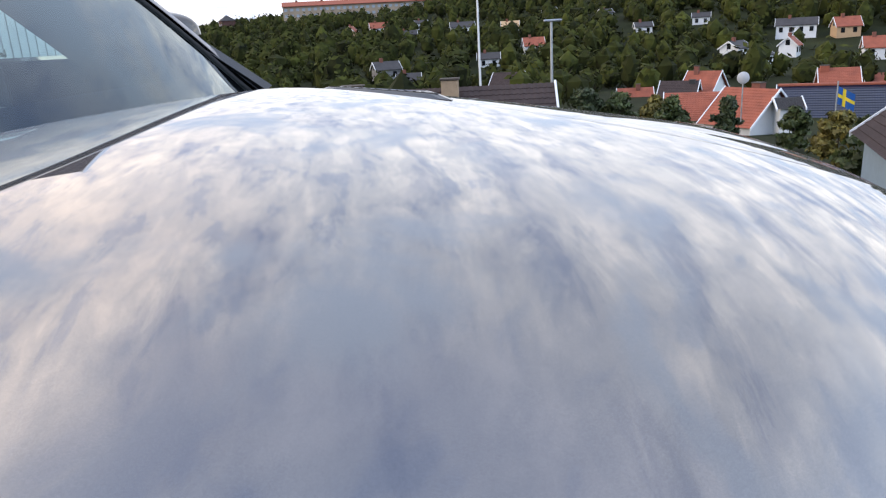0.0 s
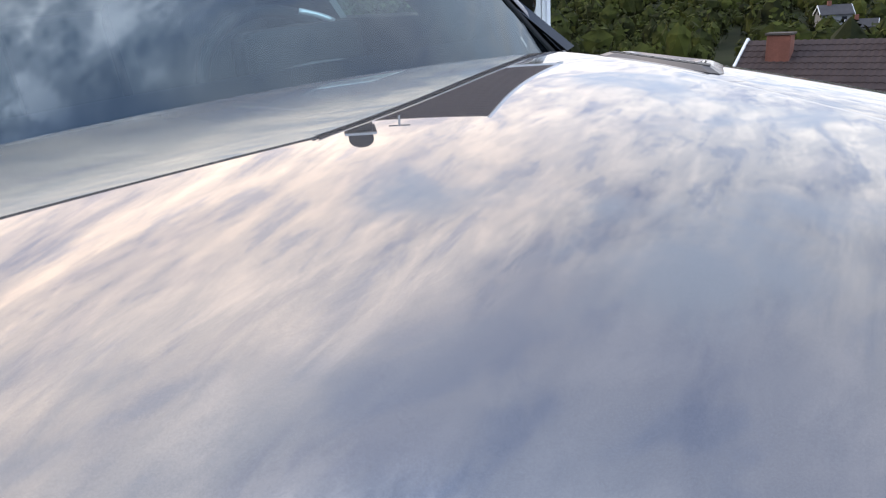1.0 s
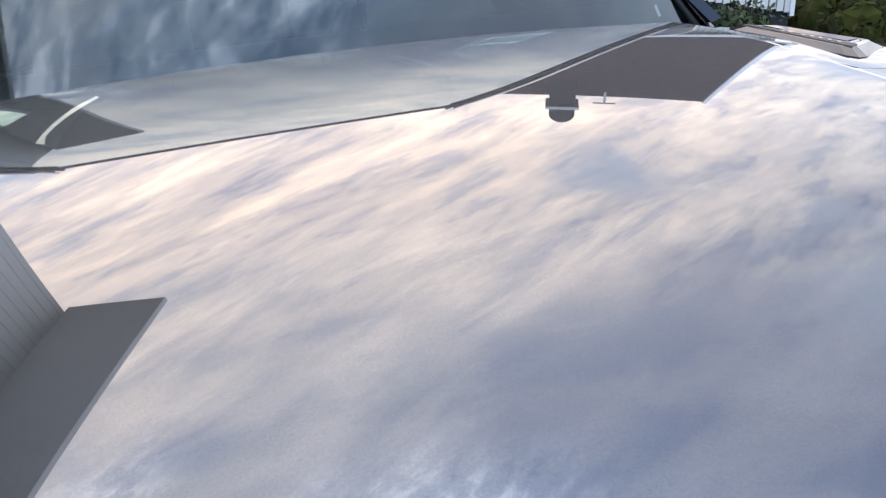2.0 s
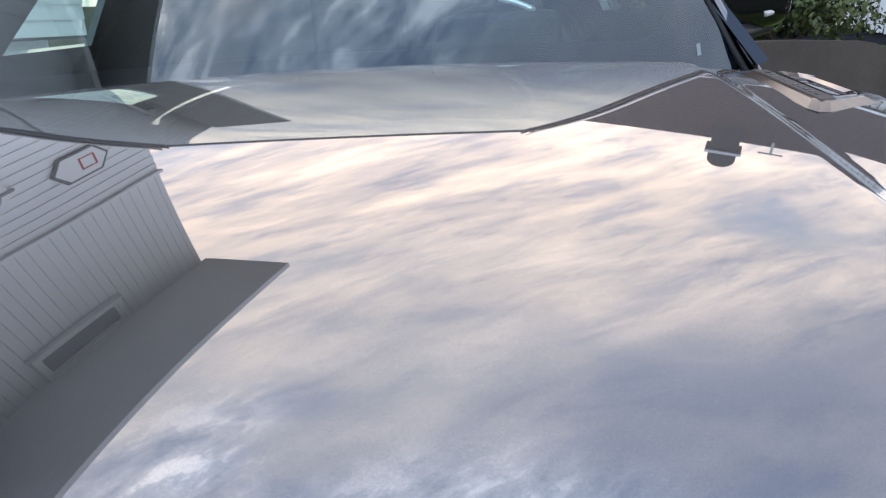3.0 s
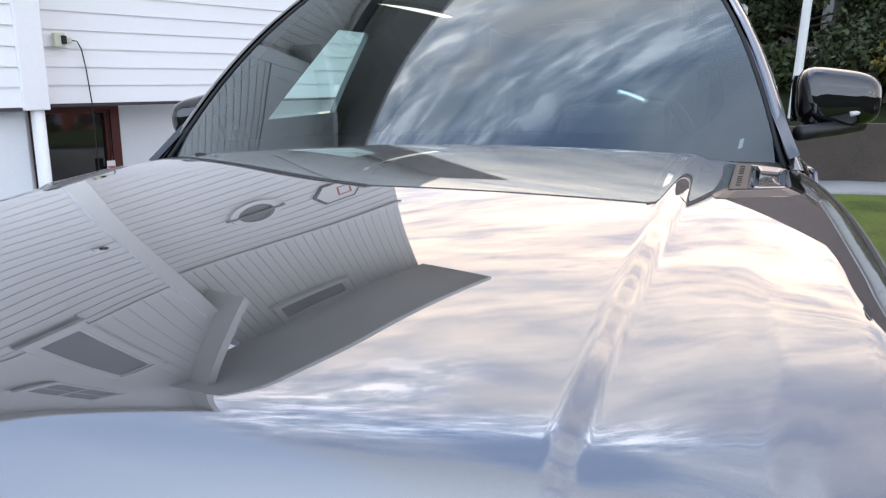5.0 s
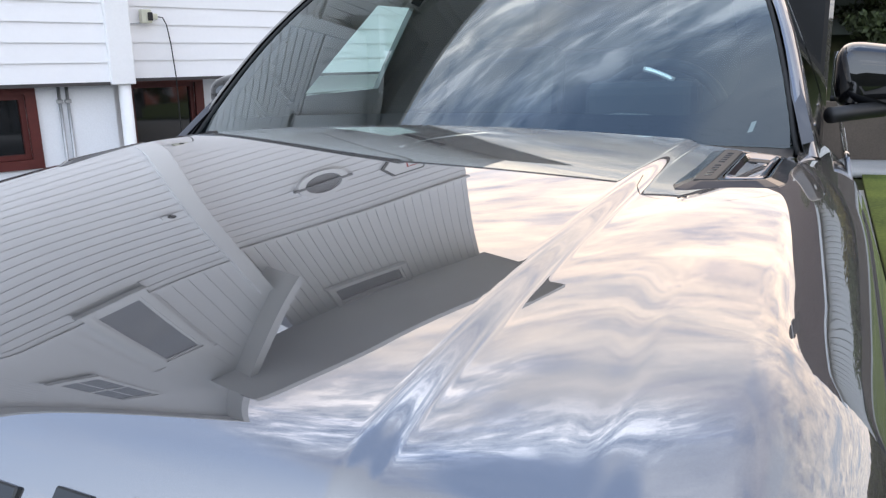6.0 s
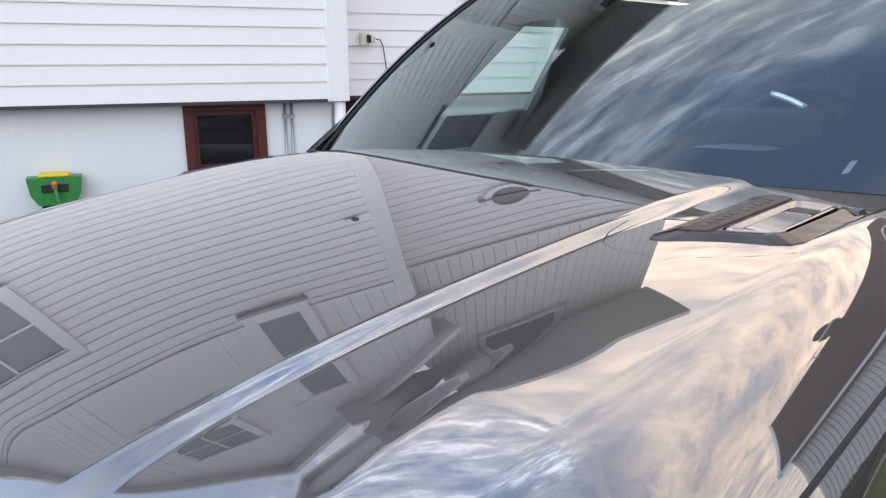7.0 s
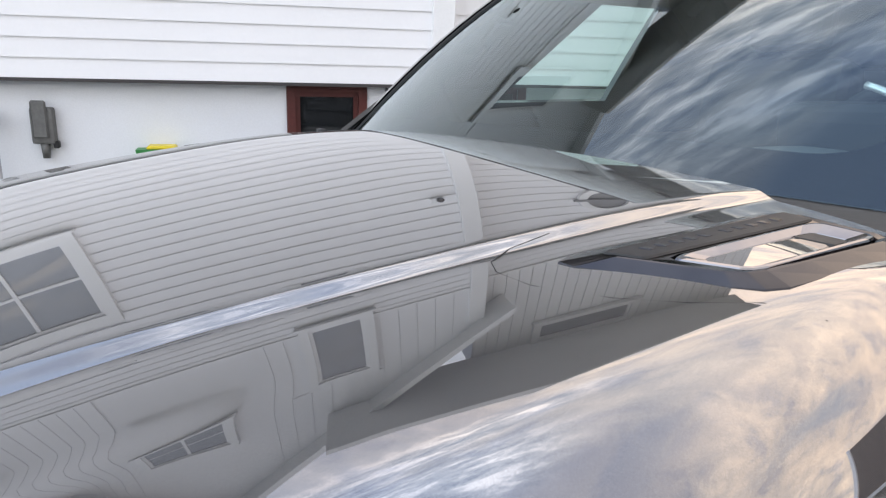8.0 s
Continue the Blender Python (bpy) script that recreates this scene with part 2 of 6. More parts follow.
CONCRETE = material("weathered concrete", (0.075, 0.060, 0.048), 0.9, vary=0.35, scale=1.6, bump=0.3, fine=60)
BARK = material("bark", (0.09, 0.07, 0.05), 0.9, vary=0.35, scale=6, bump=0.5, fine=40)
LEAF = island_colours(material("leaves", (0.040, 0.062, 0.014), 0.65, vary=0.35, scale=0.6, tint=(0.085, 0.105, 0.022)), 0.45)
LEAF_DARK = island_colours(material("dark leaves", (0.035, 0.05, 0.018), 0.7, vary=0.35, scale=0.25, tint=(0.06, 0.08, 0.022)), 0.45)
LEAF_FAR = island_colours(material("wood on the far slope", (0.008, 0.013, 0.004), 0.95, vary=0.5, scale=0.10, fine=0.5, tint=(0.068, 0.074, 0.013), spec=0.2), 0.45)
SCRUB = material("rough scrub", (0.014, 0.020, 0.008), 0.95, vary=0.5, scale=0.08, bump=0.4, fine=3, tint=(0.035, 0.040, 0.014), spec=0.1)
GALV = material("galvanised steel", (0.45, 0.46, 0.47), 0.45, metal=0.8, vary=0.12)


FRIT = material("black ceramic band", (0.006, 0.006, 0.008), 0.8, vary=0.2, spec=0.0)
LAMP_CLEAR = material("clear indicator lens", (0.6, 0.58, 0.55), 0.12, vary=0.15, fine=200)
GLINT_SILVER = material("bright glint silver", (0.85, 0.88, 0.9), 0.2, metal=0.6, vary=0.05)
CONCRETE_PALE = material("pale paving", (0.26, 0.26, 0.25), 0.9, vary=0.2, scale=1.5, bump=0.2, fine=80)
FAR_WHITE = material("white house paint", (0.74, 0.74, 0.72), 0.6, vary=0.06, scale=0.5, fine=8)
FAR_GREY = material("grey house paint", (0.22, 0.21, 0.20), 0.7, vary=0.15, scale=0.5, fine=8)
FAR_DARK = material("dark house paint", (0.035, 0.032, 0.032), 0.7, vary=0.2, scale=0.5, fine=8)
FAR_BRICK = material("dark brick", (0.10, 0.045, 0.035), 0.85, vary=0.25, scale=0.6, fine=10)
OCHRE = material("ochre render", (0.55, 0.36, 0.20), 0.8, vary=0.1, scale=0.5, fine=8)
OCHRE_BRICK = material("yellow brick", (0.36, 0.27, 0.18), 0.85, vary=0.15, scale=0.3, fine=6)
BRICK = material("red brick", (0.20, 0.075, 0.05), 0.85, vary=0.3, scale=3, bump=0.2, fine=25)
TAN_BRICK = material("tan chimney render", (0.42, 0.30, 0.19), 0.85, vary=0.2, scale=3, bump=0.2, fine=30)
PALE_TRIM_GREY = material("pale chimney render", (0.5, 0.5, 0.5), 0.8, vary=0.1)
WINDOW_PALE = material("far window", (0.35, 0.38, 0.40), 0.15, vary=0.3, scale=0.2)
SOLAR = material("solar panels", (0.012, 0.016, 0.035), 0.2, vary=0.3, scale=0.5, fine=3)
BLUE_BOARDS = material("pale blue boards", (0.34, 0.44, 0.52), 0.6, vary=0.08)
NAVY_BOARDS = material("dark navy boards", (0.012, 0.014, 0.024), 0.6, vary=0.3, bump=0.1)
GREEN_BOARDS = material("grey green boards", (0.14, 0.15, 0.12), 0.7, vary=0.15, scale=1.5, bump=0.1)
FLAG_BLUE = material("blue flag cloth", (0.01, 0.09, 0.32), 0.8, vary=0.1)
FLAG_YELLOW = material("yellow flag cloth", (0.75, 0.55, 0.03), 0.8, vary=0.1)
GREEN_PLASTIC = material("green plastic", (0.02, 0.22, 0.05), 0.4, vary=0.15, scale=12)
YELLOW_PLASTIC = material("yellow plastic", (0.75, 0.58, 0.03), 0.4, vary=0.1, scale=12)
ORANGE_PLASTIC = material("orange plastic", (0.75, 0.20, 0.08), 0.4, vary=0.1)
RED_PLASTIC = material("red print", (0.5, 0.06, 0.05), 0.5, vary=0.1)
LIME_PLASTIC = material("lime plastic", (0.55, 0.75, 0.08), 0.4, vary=0.1)
GREY_PLASTIC = material("weathered grey plastic", (0.13, 0.13, 0.125), 0.6, vary=0.25, scale=14, bump=0.08)
CREAM_PLASTIC = material("cream plastic", (0.62, 0.62, 0.50), 0.45, vary=0.06)
GREY_PANE = material("grey obscured pane", (0.22, 0.22, 0.23), 0.3, vary=0.1)
LEAF_YELLOW = island_colours(material("yellowing leaves", (0.10, 0.10, 0.02), 0.7, vary=0.4, scale=2.0, tint=(0.22, 0.17, 0.03)), 0.5)
BLADES = island_colours(material("grass blades", (0.055, 0.11, 0.018), 0.7, vary=0.45, scale=1.4, tint=(0.15, 0.19, 0.04)), 0.45)


# ---------------------------------------------------------------- mesh helpers
def part(name, bm, mat, parent=None, label="", smooth=False, matrix=None):
    """Links a bmesh as one mesh object under a thing or a part."""
    bmesh.ops.recalc_face_normals(bm, faces=bm.faces)
    me = bpy.data.meshes.new(name)
    bm.to_mesh(me)
    bm.free()
    me.materials.append(mat)
    if smooth:
        me.polygons.foreach_set("use_smooth", [True] * len(me.polygons))
    ob = new(name, me)
    if parent:
        ob.parent = parent
    if matrix:
        ob.matrix_basis = matrix
    if label:
        ob["label"] = label
    return ob


def empty(name, m=None, parent=None):
    ob = new(name)
    ob.empty_display_size = 0.2
    if m:
        ob.matrix_basis = m
    if parent:
        ob.parent = parent
    return ob


def box(x0, x1, y0, y1, z0, z1, bevel=0.0, bm=None, seg=1):
    bm = bm or bmesh.new()
    r = bmesh.ops.create_cube(bm, size=1)
    bmesh.ops.scale(bm, vec=(x1 - x0, y1 - y0, z1 - z0), verts=r["verts"])
    bmesh.ops.translate(bm, vec=((x0 + x1) / 2, (y0 + y1) / 2, (z0 + z1) / 2), verts=r["verts"])
    if bevel:
        es = list({e for v in r["verts"] for e in v.link_edges})
        bmesh.ops.bevel(bm, geom=es, offset=bevel, segments=seg, affect="EDGES", profile=0.6)
    return bm


def rod(a, b, r0, r1=None, n=10, bm=None, caps=True):
    """A round bar from a to b."""
    bm = bm or bmesh.new()
    r1 = r0 if r1 is None else r1
    a, b = Vector(a), Vector(b)
    z = (b - a).normalized()
    x = z.orthogonal().normalized()
    y = z.cross(x)
    rings = []
    for c, r in ((a, r0), (b, r1)):
        rings.append([bm.verts.new(c + (x * math.cos(2 * math.pi * i / n) + y * math.sin(2 * math.pi * i / n)) * r) for i in range(n)])
    for i in range(n):
        bm.faces.new((rings[0][i], rings[0][(i + 1) % n], rings[1][(i + 1) % n], rings[1][i]))
    if caps:
        bm.faces.new(rings[0][::-1])
        bm.faces.new(rings[1])
    return bm


def tube(points, r, n=8, bm=None):
    bm = bm or bmesh.new()
    pts = [Vector(p) for p in points]
    rings = []
    for i, p in enumerate(pts):
        d = (pts[min(i + 1, len(pts) - 1)] - pts[max(i - 1, 0)]).normalized()
        x = d.cross(Vector((0.03, 0.05, 1))).normalized() if abs(d.z) < 0.95 else d.cross(Vector((1, 0, 0))).normalized()
        y = d.cross(x)
        rings.append([bm.verts.new(p + (x * math.cos(2 * math.pi * k / n) + y * math.sin(2 * math.pi * k / n)) * r) for k in range(n)])
    for a, b in zip(rings, rings[1:]):
        for k in range(n):
            bm.faces.new((a[k], a[(k + 1) % n], b[(k + 1) % n], b[k]))
    bm.faces.new(rings[0][::-1])
    bm.faces.new(rings[-1])
    return bm


def prism(outline, y0, y1, bm=None):
    """An outline in x and z, drawn out from y0 to y1."""
    bm = bm or bmesh.new()
    a = [bm.verts.new((x, y0, z)) for x, z in outline]
    b = [bm.verts.new((x, y1, z)) for x, z in outline]
    bm.faces.new(a)
    bm.faces.new(b[::-1])
    for i in range(len(a)):
        j = (i + 1) % len(a)
        bm.faces.new((a[i], b[i], b[j], a[j]))
    return bm


def grid_sheet(f, us, vs, bm=None):
    bm = bm or bmesh.new()
    rows = [[bm.verts.new(f(u, v)) for u in us] for v in vs]
    for r0, r1 in zip(rows, rows[1:]):
        for i in range(len(us) - 1):
            bm.faces.new((r0[i], r0[i + 1], r1[i + 1], r1[i]))
    return bm


def spaced(a, b, n):
    return [a + (b - a) * i / (n - 1) for i in range(n)]


def thicken(bm, t):
    """Gives a sheet its thickness, downwards along the normals."""
    bmesh.ops.recalc_face_normals(bm, faces=bm.faces)
    bmesh.ops.solidify(bm, geom=bm.faces[:], thickness=t)
    return bm


# ---------------------------------------------------------------- land
EYE = (-0.4, 0.25, 1.25)


def smooth01(t):
    t = max(0.0, min(1.0, t))
    return t * t * (3 - 2 * t)


def curve(x, pts):
    if x <= pts[0][0]:
        return pts[0][1]
    for (a, u), (b, v) in zip(pts, pts[1:]):
        if x <= b:
            return u + (v - u) * smooth01((x - a) / (b - a))
    return pts[-1][1]


def terrain(x, y):
    """Height of the land: the tilted drive, the bank behind it, the valley and the wooded slope beyond."""
    drive = -0.06 + 0.064 * max(-4.0, min(2.2, x)) + 0.02 * max(0.0, min(3.0, x - 2.2))
    r = math.hypot(x, y)
    az = math.degrees(math.atan2(y, x))
    # the valley opens between these bearings and closes towards the garden side
    open_ = smooth01((58 - az) / 10) if az > 0 else smooth01((az + 100) / 30)
    fall = curve(r, [(3, -0.2), (9, -1.9), (22, -4.0), (40, -5.8), (70, -7.8), (150, -9.6), (300, -2.5), (430, 7), (560, 14), (700, 12), (2600, -40)])
    rise = curve(az, [(-40, 34), (0, 30), (12, 24), (24, 9), (34, 3), (44, -2), (60, -6)])
    far = fall + rise * smooth01((r - 140) / 380)
    z = drive + (far - drive) * open_ * smooth01((r - 3.2) / 5)
    # the raised garden behind the drive
    z += 0.62 * smooth01((y - 9.30 - 0.04 * (x - 2)) / 0.10) * smooth01((7.2 - x) / 2.5) * smooth01((x + 6) / 2) * (1 - smooth01((y - 40) / 60))
    z += 0.9 * smooth01((y - 9.5) / 6.0) * smooth01((8.5 - x) / 4.0) * smooth01((x + 6) / 2) * (1 - smooth01((y - 40) / 60))
    return z


def build_ground():
    def axis(lim, lo, extra=()):
        out, v = [], 0.0
        while v < lim:
            out.append(v)
            v += max(lo, v * 0.06)
        out.append(lim)
        return sorted({round(-a, 3) for a in out} | {round(a, 3) for a in out} | set(extra))
    xs = axis(2600, 0.5)
    ys = axis(2600, 0.5, [9.25, 9.3, 9.33, 9.36, 9.4, 9.45])
    bm = grid_sheet(lambda u, v: (u, v, terrain(u, v)), xs, ys)
    tagged(part("ground", bm, SCRUB, smooth=True), "rough grass and scrub running down the valley", "ground", kind="structure")
    
    def lawn_at(u, v):
        x = 1.26 + (0.7 + 0.75 * max(0.0, v)) * u
        return (x, v, terrain(x, v) + 0.008)
    bm = grid_sheet(lawn_at, spaced(0, 1, 24), spaced(-5.0, 9.2, 48))
    tagged(part("lawn_ground", thicken(bm, -0.04), GRASS, smooth=True), "mown green lawn beside the drive", "lawn", kind="structure")
    # drive and garden path, laid on the grass
    bm = grid_sheet(lambda u, v: (u, v, terrain(u, v) + 0.012), spaced(-3.6, 1.25, 20), spaced(-6.0, 7.4, 40))
    tagged(part("drive", thicken(bm, -0.05), BOUNCE_DRIVE, smooth=True), "unseen drive under the car, pale to bounce light onto the house", "drive", kind="structure")
    bm = grid_sheet(lambda u, v: (u, 8.05 + 0.04 * u + v, terrain(u, 8.05 + 0.04 * u + v) + 0.014), spaced(-3.0, 9.0, 40), spaced(0, 1.1, 5))
    tagged(part("path", thicken(bm, -0.05), CONCRETE_PALE, smooth=True), "pale paved path below the retaining wall", "path", kind="structure")
    wall = grid_sheet(lambda u, v: (u, 9.24 + 0.04 * (u - 2), terrain(u, 9.0) - 0.1 + v * 0.80 + 0.012 * math.sin(u * 3.1) * v), spaced(-3.2, 6.6, 60), spaced(0, 1, 8))
    w = tagged(part("retaining_wall", thicken(wall, 0.16), CONCRETE), "weathered concrete retaining wall with grass above", "wall", kind="structure")


def leaves(name, centres, count, size, mat, parent=None, label="", seed=1, squash=1.0):
    """Many small leaves scattered through a set of clumps: (x, y, z, rx, rz)."""
    rng = np.random.default_rng(seed)
    vol = np.array([c[3] * c[3] * c[4] for c in centres])
    pick = rng.choice(len(centres), size=count, p=vol / vol.sum())
    cs = np.array(centres)[pick]
    d = rng.normal(size=(count, 3))
    d /= np.linalg.norm(d, axis=1)[:, None]
    rad = rng.random(count) ** 0.45
    lump = 1 + 0.22 * np.sin(d[:, 0] * 5 + cs[:, 0]) * np.sin(d[:, 2] * 4 + cs[:, 1] * 2)
    pos = cs[:, :3] + d * (rad * lump)[:, None] * np.stack([cs[:, 3], cs[:, 3], cs[:, 4]], 1)
    n = d + rng.normal(scale=0.7, size=(count, 3))
    n /= np.linalg.norm(n, axis=1)[:, None]
    a = np.cross(n, rng.normal(size=(count, 3)))
    a /= np.linalg.norm(a, axis=1)[:, None]
    b = np.cross(n, a)
    s = size * (0.6 + 0.8 * rng.random(count))[:, None]
    verts = np.stack([pos - a * s, pos + b * s * 0.5, pos + a * s, pos - b * s * 0.5], 1).reshape(-1, 3)
    faces = np.arange(count * 4).reshape(-1, 4)
    me = bpy.data.meshes.new(name)
    me.from_pydata(verts.tolist(), [], faces.tolist())
    me.materials.append(mat)
    ob = new(name, me)
    if parent:
        ob.parent = parent
    if label:
        ob["label"] = label
    return ob


def bush(x, y, w, h, count, mat, label, seed, size=0.05, name="bush"):
    rnd = random.Random(seed)
    z = terrain(x, y)
    root = tagged(empty(name, Matrix.Translation((x, y, z))), label, "bush")
    cl = []
    for i in range(9):
        a, r = rnd.random() * 6.28, w * 0.55 * rnd.random() ** 0.5
        hh = h * (0.35 + 0.35 * rnd.random())
        cl.append((r * math.cos(a), r * math.sin(a), hh, w * (0.32 + 0.2 * rnd.random()), h * (0.28 + 0.12 * rnd.random())))
    stems = bmesh.new()
    for c in cl:
        rod((c[0] * 0.15, c[1] * 0.15, -0.05), (c[0] * 0.9, c[1] * 0.9, c[2]), 0.025, 0.008, 6, bm=stems)
    part("stem", stems, BARK, root)
    leaves("foliage", cl, count, size, mat, root, seed=seed)
    return root


def tree(x, y, h, w, count, mat, label, seed, size=0.08, low=0.25):
    rnd = random.Random(seed)
    z = terrain(x, y)
    root = tagged(empty("tree", Matrix.Translation((x, y, z))), label, "tree")
    trunk = bmesh.new()
    pts = [(0, 0, -0.2), (0.03 * h * rnd.uniform(-1, 1) * 0.3, 0.02, h * 0.3), (0.05, -0.04, h * 0.6), (0.0, 0.05, h * 0.9)]
    for i, (a, b) in enumerate(zip(pts, pts[1:])):
        r = 0.028 * h * (1 - i * 0.3)
        rod(a, b, r, r * 0.7, 8, bm=trunk)
    cl = []
    for i in range(22):
        t = low + (1 - low) * (i + rnd.random()) / 22
        a = rnd.random() * 6.28
        prof = math.sin(math.pi * min(1, (t - low) / (1 - low) * 0.9 + 0.12)) ** 0.7
        r = w * 0.62 * prof * (0.5 + 0.5 * rnd.random())
        p = (r * math.cos(a), r * math.sin(a), h * t)
        rod((0, 0, h * (t * 0.8)), (p[0], p[1], p[2]), 0.010 * h * (1.1 - t), 0.003 * h, 5, bm=trunk)
        cl.append((*p, w * (0.22 + 0.14 * rnd.random()), h * (0.06 + 0.05 * rnd.random())))
    part("trunk", trunk, BARK, root)
    leaves("crown", cl, count, size, mat, root, seed=seed)
    return root


def on_slope(az, el, lo=36.0):
    """The spot of the far slope that lies at this bearing and elevation, in degrees, from the car."""
    r = lo
    while r < 640:
        x, y = EYE[0] + r * math.cos(radians(az)), EYE[1] + r * math.sin(radians(az))
        if terrain(x, y) >= EYE[2] + r * math.tan(radians(el)):
            return x, y, terrain(x, y), r
        r += 1.0
    return x, y, terrain(x, y), r


def far_woods():
    """Leafy crowns over the whole far slope, joined into one mesh."""
    bm = bmesh.new()
    bmesh.ops.create_icosphere(bm, subdivisions=1, radius=1)
    bv = np.array([v.co[:] for v in bm.verts])
    bf = [[v.index for v in f.verts] for f in bm.faces]
    bm.free()
    rng = np.random.default_rng(5)
    vs, fs, n = [], [], 0
    clear = [on_slope(h[0], h[1])[:2] for h in FAR_HOUSES]
    for i in range(3600):
        az = rng.uniform(-16, 62)
        r = 75 + 520 * rng.random() ** 0.8
        if r < 122 and (az < 14 or rng.random() < 0.35):
            continue
        x, y = EYE[0] + r * math.cos(radians(az)), EYE[1] + r * math.sin(radians(az))
        hit = False
        for cx, cy in clear:
            along = math.hypot(cx, cy) - math.hypot(x, y)
            across = abs(math.atan2(cy, cx) - math.atan2(y, x)) * math.hypot(cx, cy)
            if across < 7 and -5 < along < 16:
                hit = True
        if hit:
            continue
        z = terrain(x, y)
        s = rng.uniform(1.5, 3.4) * (1.0 if r > 150 else 0.75)
        tall = rng.uniform(0.9, 1.7)
        mid = np.array([x, y, z + s * tall * 0.8])
        rough = 1 + rng.normal(scale=0.16, size=len(bv))[:, None]
        vs.append(bv * rough * np.array([s * 0.8, s * 0.8, s * tall * 0.85]) + mid)
        fs.extend([[k + n for k in f] for f in bf])
        n += len(bv)
        # leafy outside
        m = 46
        d = rng.normal(size=(m, 3))
        d /= np.linalg.norm(d, axis=1)[:, None]
        pos = mid + d * np.array([s, s, s * tall]) * rng.uniform(0.72, 1.12, (m, 1))
        a = np.cross(d + rng.normal(scale=0.6, size=(m, 3)), rng.normal(size=(m, 3)))
        a /= np.linalg.norm(a, axis=1)[:, None]
        b = np.cross(d, a)
        k = s * rng.uniform(0.16, 0.34, (m, 1))
        vs.append(np.stack([pos - a * k, pos + b * k * 0.7, pos + a * k, pos - b * k * 0.6], 1).reshape(-1, 3))
        fs.extend((np.arange(m * 4).reshape(-1, 4) + n).tolist())
        n += m * 4
    me = bpy.data.meshes.new("far_woods")
    me.from_pydata(np.concatenate(vs).tolist(), [], fs)
    me.materials.append(LEAF_FAR)
    ob = new("far_woods", me)
    tagged(ob, "mixed woodland on the far hillside", "woodland", kind="stuff")


def far_house(az, el, w, d, h, turn, wall, roof, pitch=40, windows=3, label="", storeys=1, at=None, flat=False):
    """A small house out on the slope, with its roof, gable, chimney and windows."""
    x, y, z, r = on_slope(az, el) if at is None else at
    root = tagged(empty("far_house" if r > 60 else "neighbour_house", Matrix.Translation((x, y, z)) @ Matrix.Rotation(radians(az + 90 + turn), 4, "Z")), label, "house")
    rise = 0.3 if flat else math.tan(radians(pitch)) * d / 2
    # front faces the viewer at -y ... the house's x runs along its ridge
    part("wall", box(-w / 2, w / 2, -d / 2, d / 2, -3.0, h), wall, root)
    a = [(-d / 2, h), (d / 2, h), (0, h + rise)]
    for x0 in (-w / 2, w / 2 - 0.1):
        gab = bmesh.new()
        vs = [[gab.verts.new((x0 + t, p, q)) for p, q in a] for t in (0, 0.1)]
        gab.faces.new(vs[0])
        gab.faces.new(vs[1][::-1])
        for i in range(3):
            j = (i + 1) % 3
            gab.faces.new((vs[0][i], vs[0][j], vs[1][j], vs[1][i]))
        part("gable", gab, wall, root)
    for s in (-1, 1):
        rf = bmesh.new()
        o, th = 0.35, 0.18
        e = (s * (d / 2 + o), h - o * rise / (d / 2))
        t = (0, h + rise)
        vs = [[rf.verts.new((x0, p, q)) for p, q in (e, t, (t[0], t[1] + th), (e[0], e[1] + th))] for x0 in (-w / 2 - 0.35, w / 2 + 0.35)]
        rf.faces.new(vs[0])
        rf.faces.new(vs[1][::-1])
        for i in range(4):
            j = (i + 1) % 4
            rf.faces.new((vs[0][i], vs[0][j], vs[1][j], vs[1][i]))
        part("roof", rf, roof, root)
    part("chimney", box(w * 0.18 - 0.35, w * 0.18 + 0.35, -0.35, 0.35, h + rise * 0.6, h + rise + 0.9, 0.04), BRICK, root)
    # windows towards the viewer and on the gables
    me = None
    for st in range(storeys):
        zc = h - 1.1 - st * 2.7
        for i in range(windows):
            cx = -w / 2 + w * (i + 0.5) / windows
            for s in (-1, 1):
                wb = box(-0.45, 0.45, -0.05, 0.05, -0.6, 0.6) if me is None else None
                if wb:
                    ob = part("window", wb, PANE, root)
                    me = ob.data
                else:
                    ob = new("window", me)
                    ob.parent = root
                ob.matrix_basis = Matrix.Translation((cx, s * (d / 2 + 0.02), zc))
    for s in (-1, 1):
        ob = new("window", me)
        ob.parent = root
        ob.matrix_basis = Matrix.Translation((s * (w / 2 + 0.02), 0, h + rise * 0.3)) @ Matrix.Rotation(radians(90), 4, "Z")
    for s in (-1, 1):
        for t in (-1, 1):
            bb = bmesh.new()
            vs = []
            for x0 in (s * (w / 2 + 0.30), s * (w / 2 + 0.40)):
                e = (t * (d / 2 + 0.4), h - 0.4 * rise / (d / 2) - 0.1)
                vs.append([bb.verts.new((x0, p, q)) for p, q in (e, (0, h + rise - 0.12), (0, h + rise + 0.2), (e[0], e[1] + 0.3))])
            bb.faces.new(vs[0])
            bb.faces.new(vs[1][::-1])
            for i in range(4):
                j = (i + 1) % 4
                bb.faces.new((vs[0][i], vs[0][j], vs[1][j], vs[1][i]))
            part("barge_board", bb, FAR_WHITE, root)
    return root


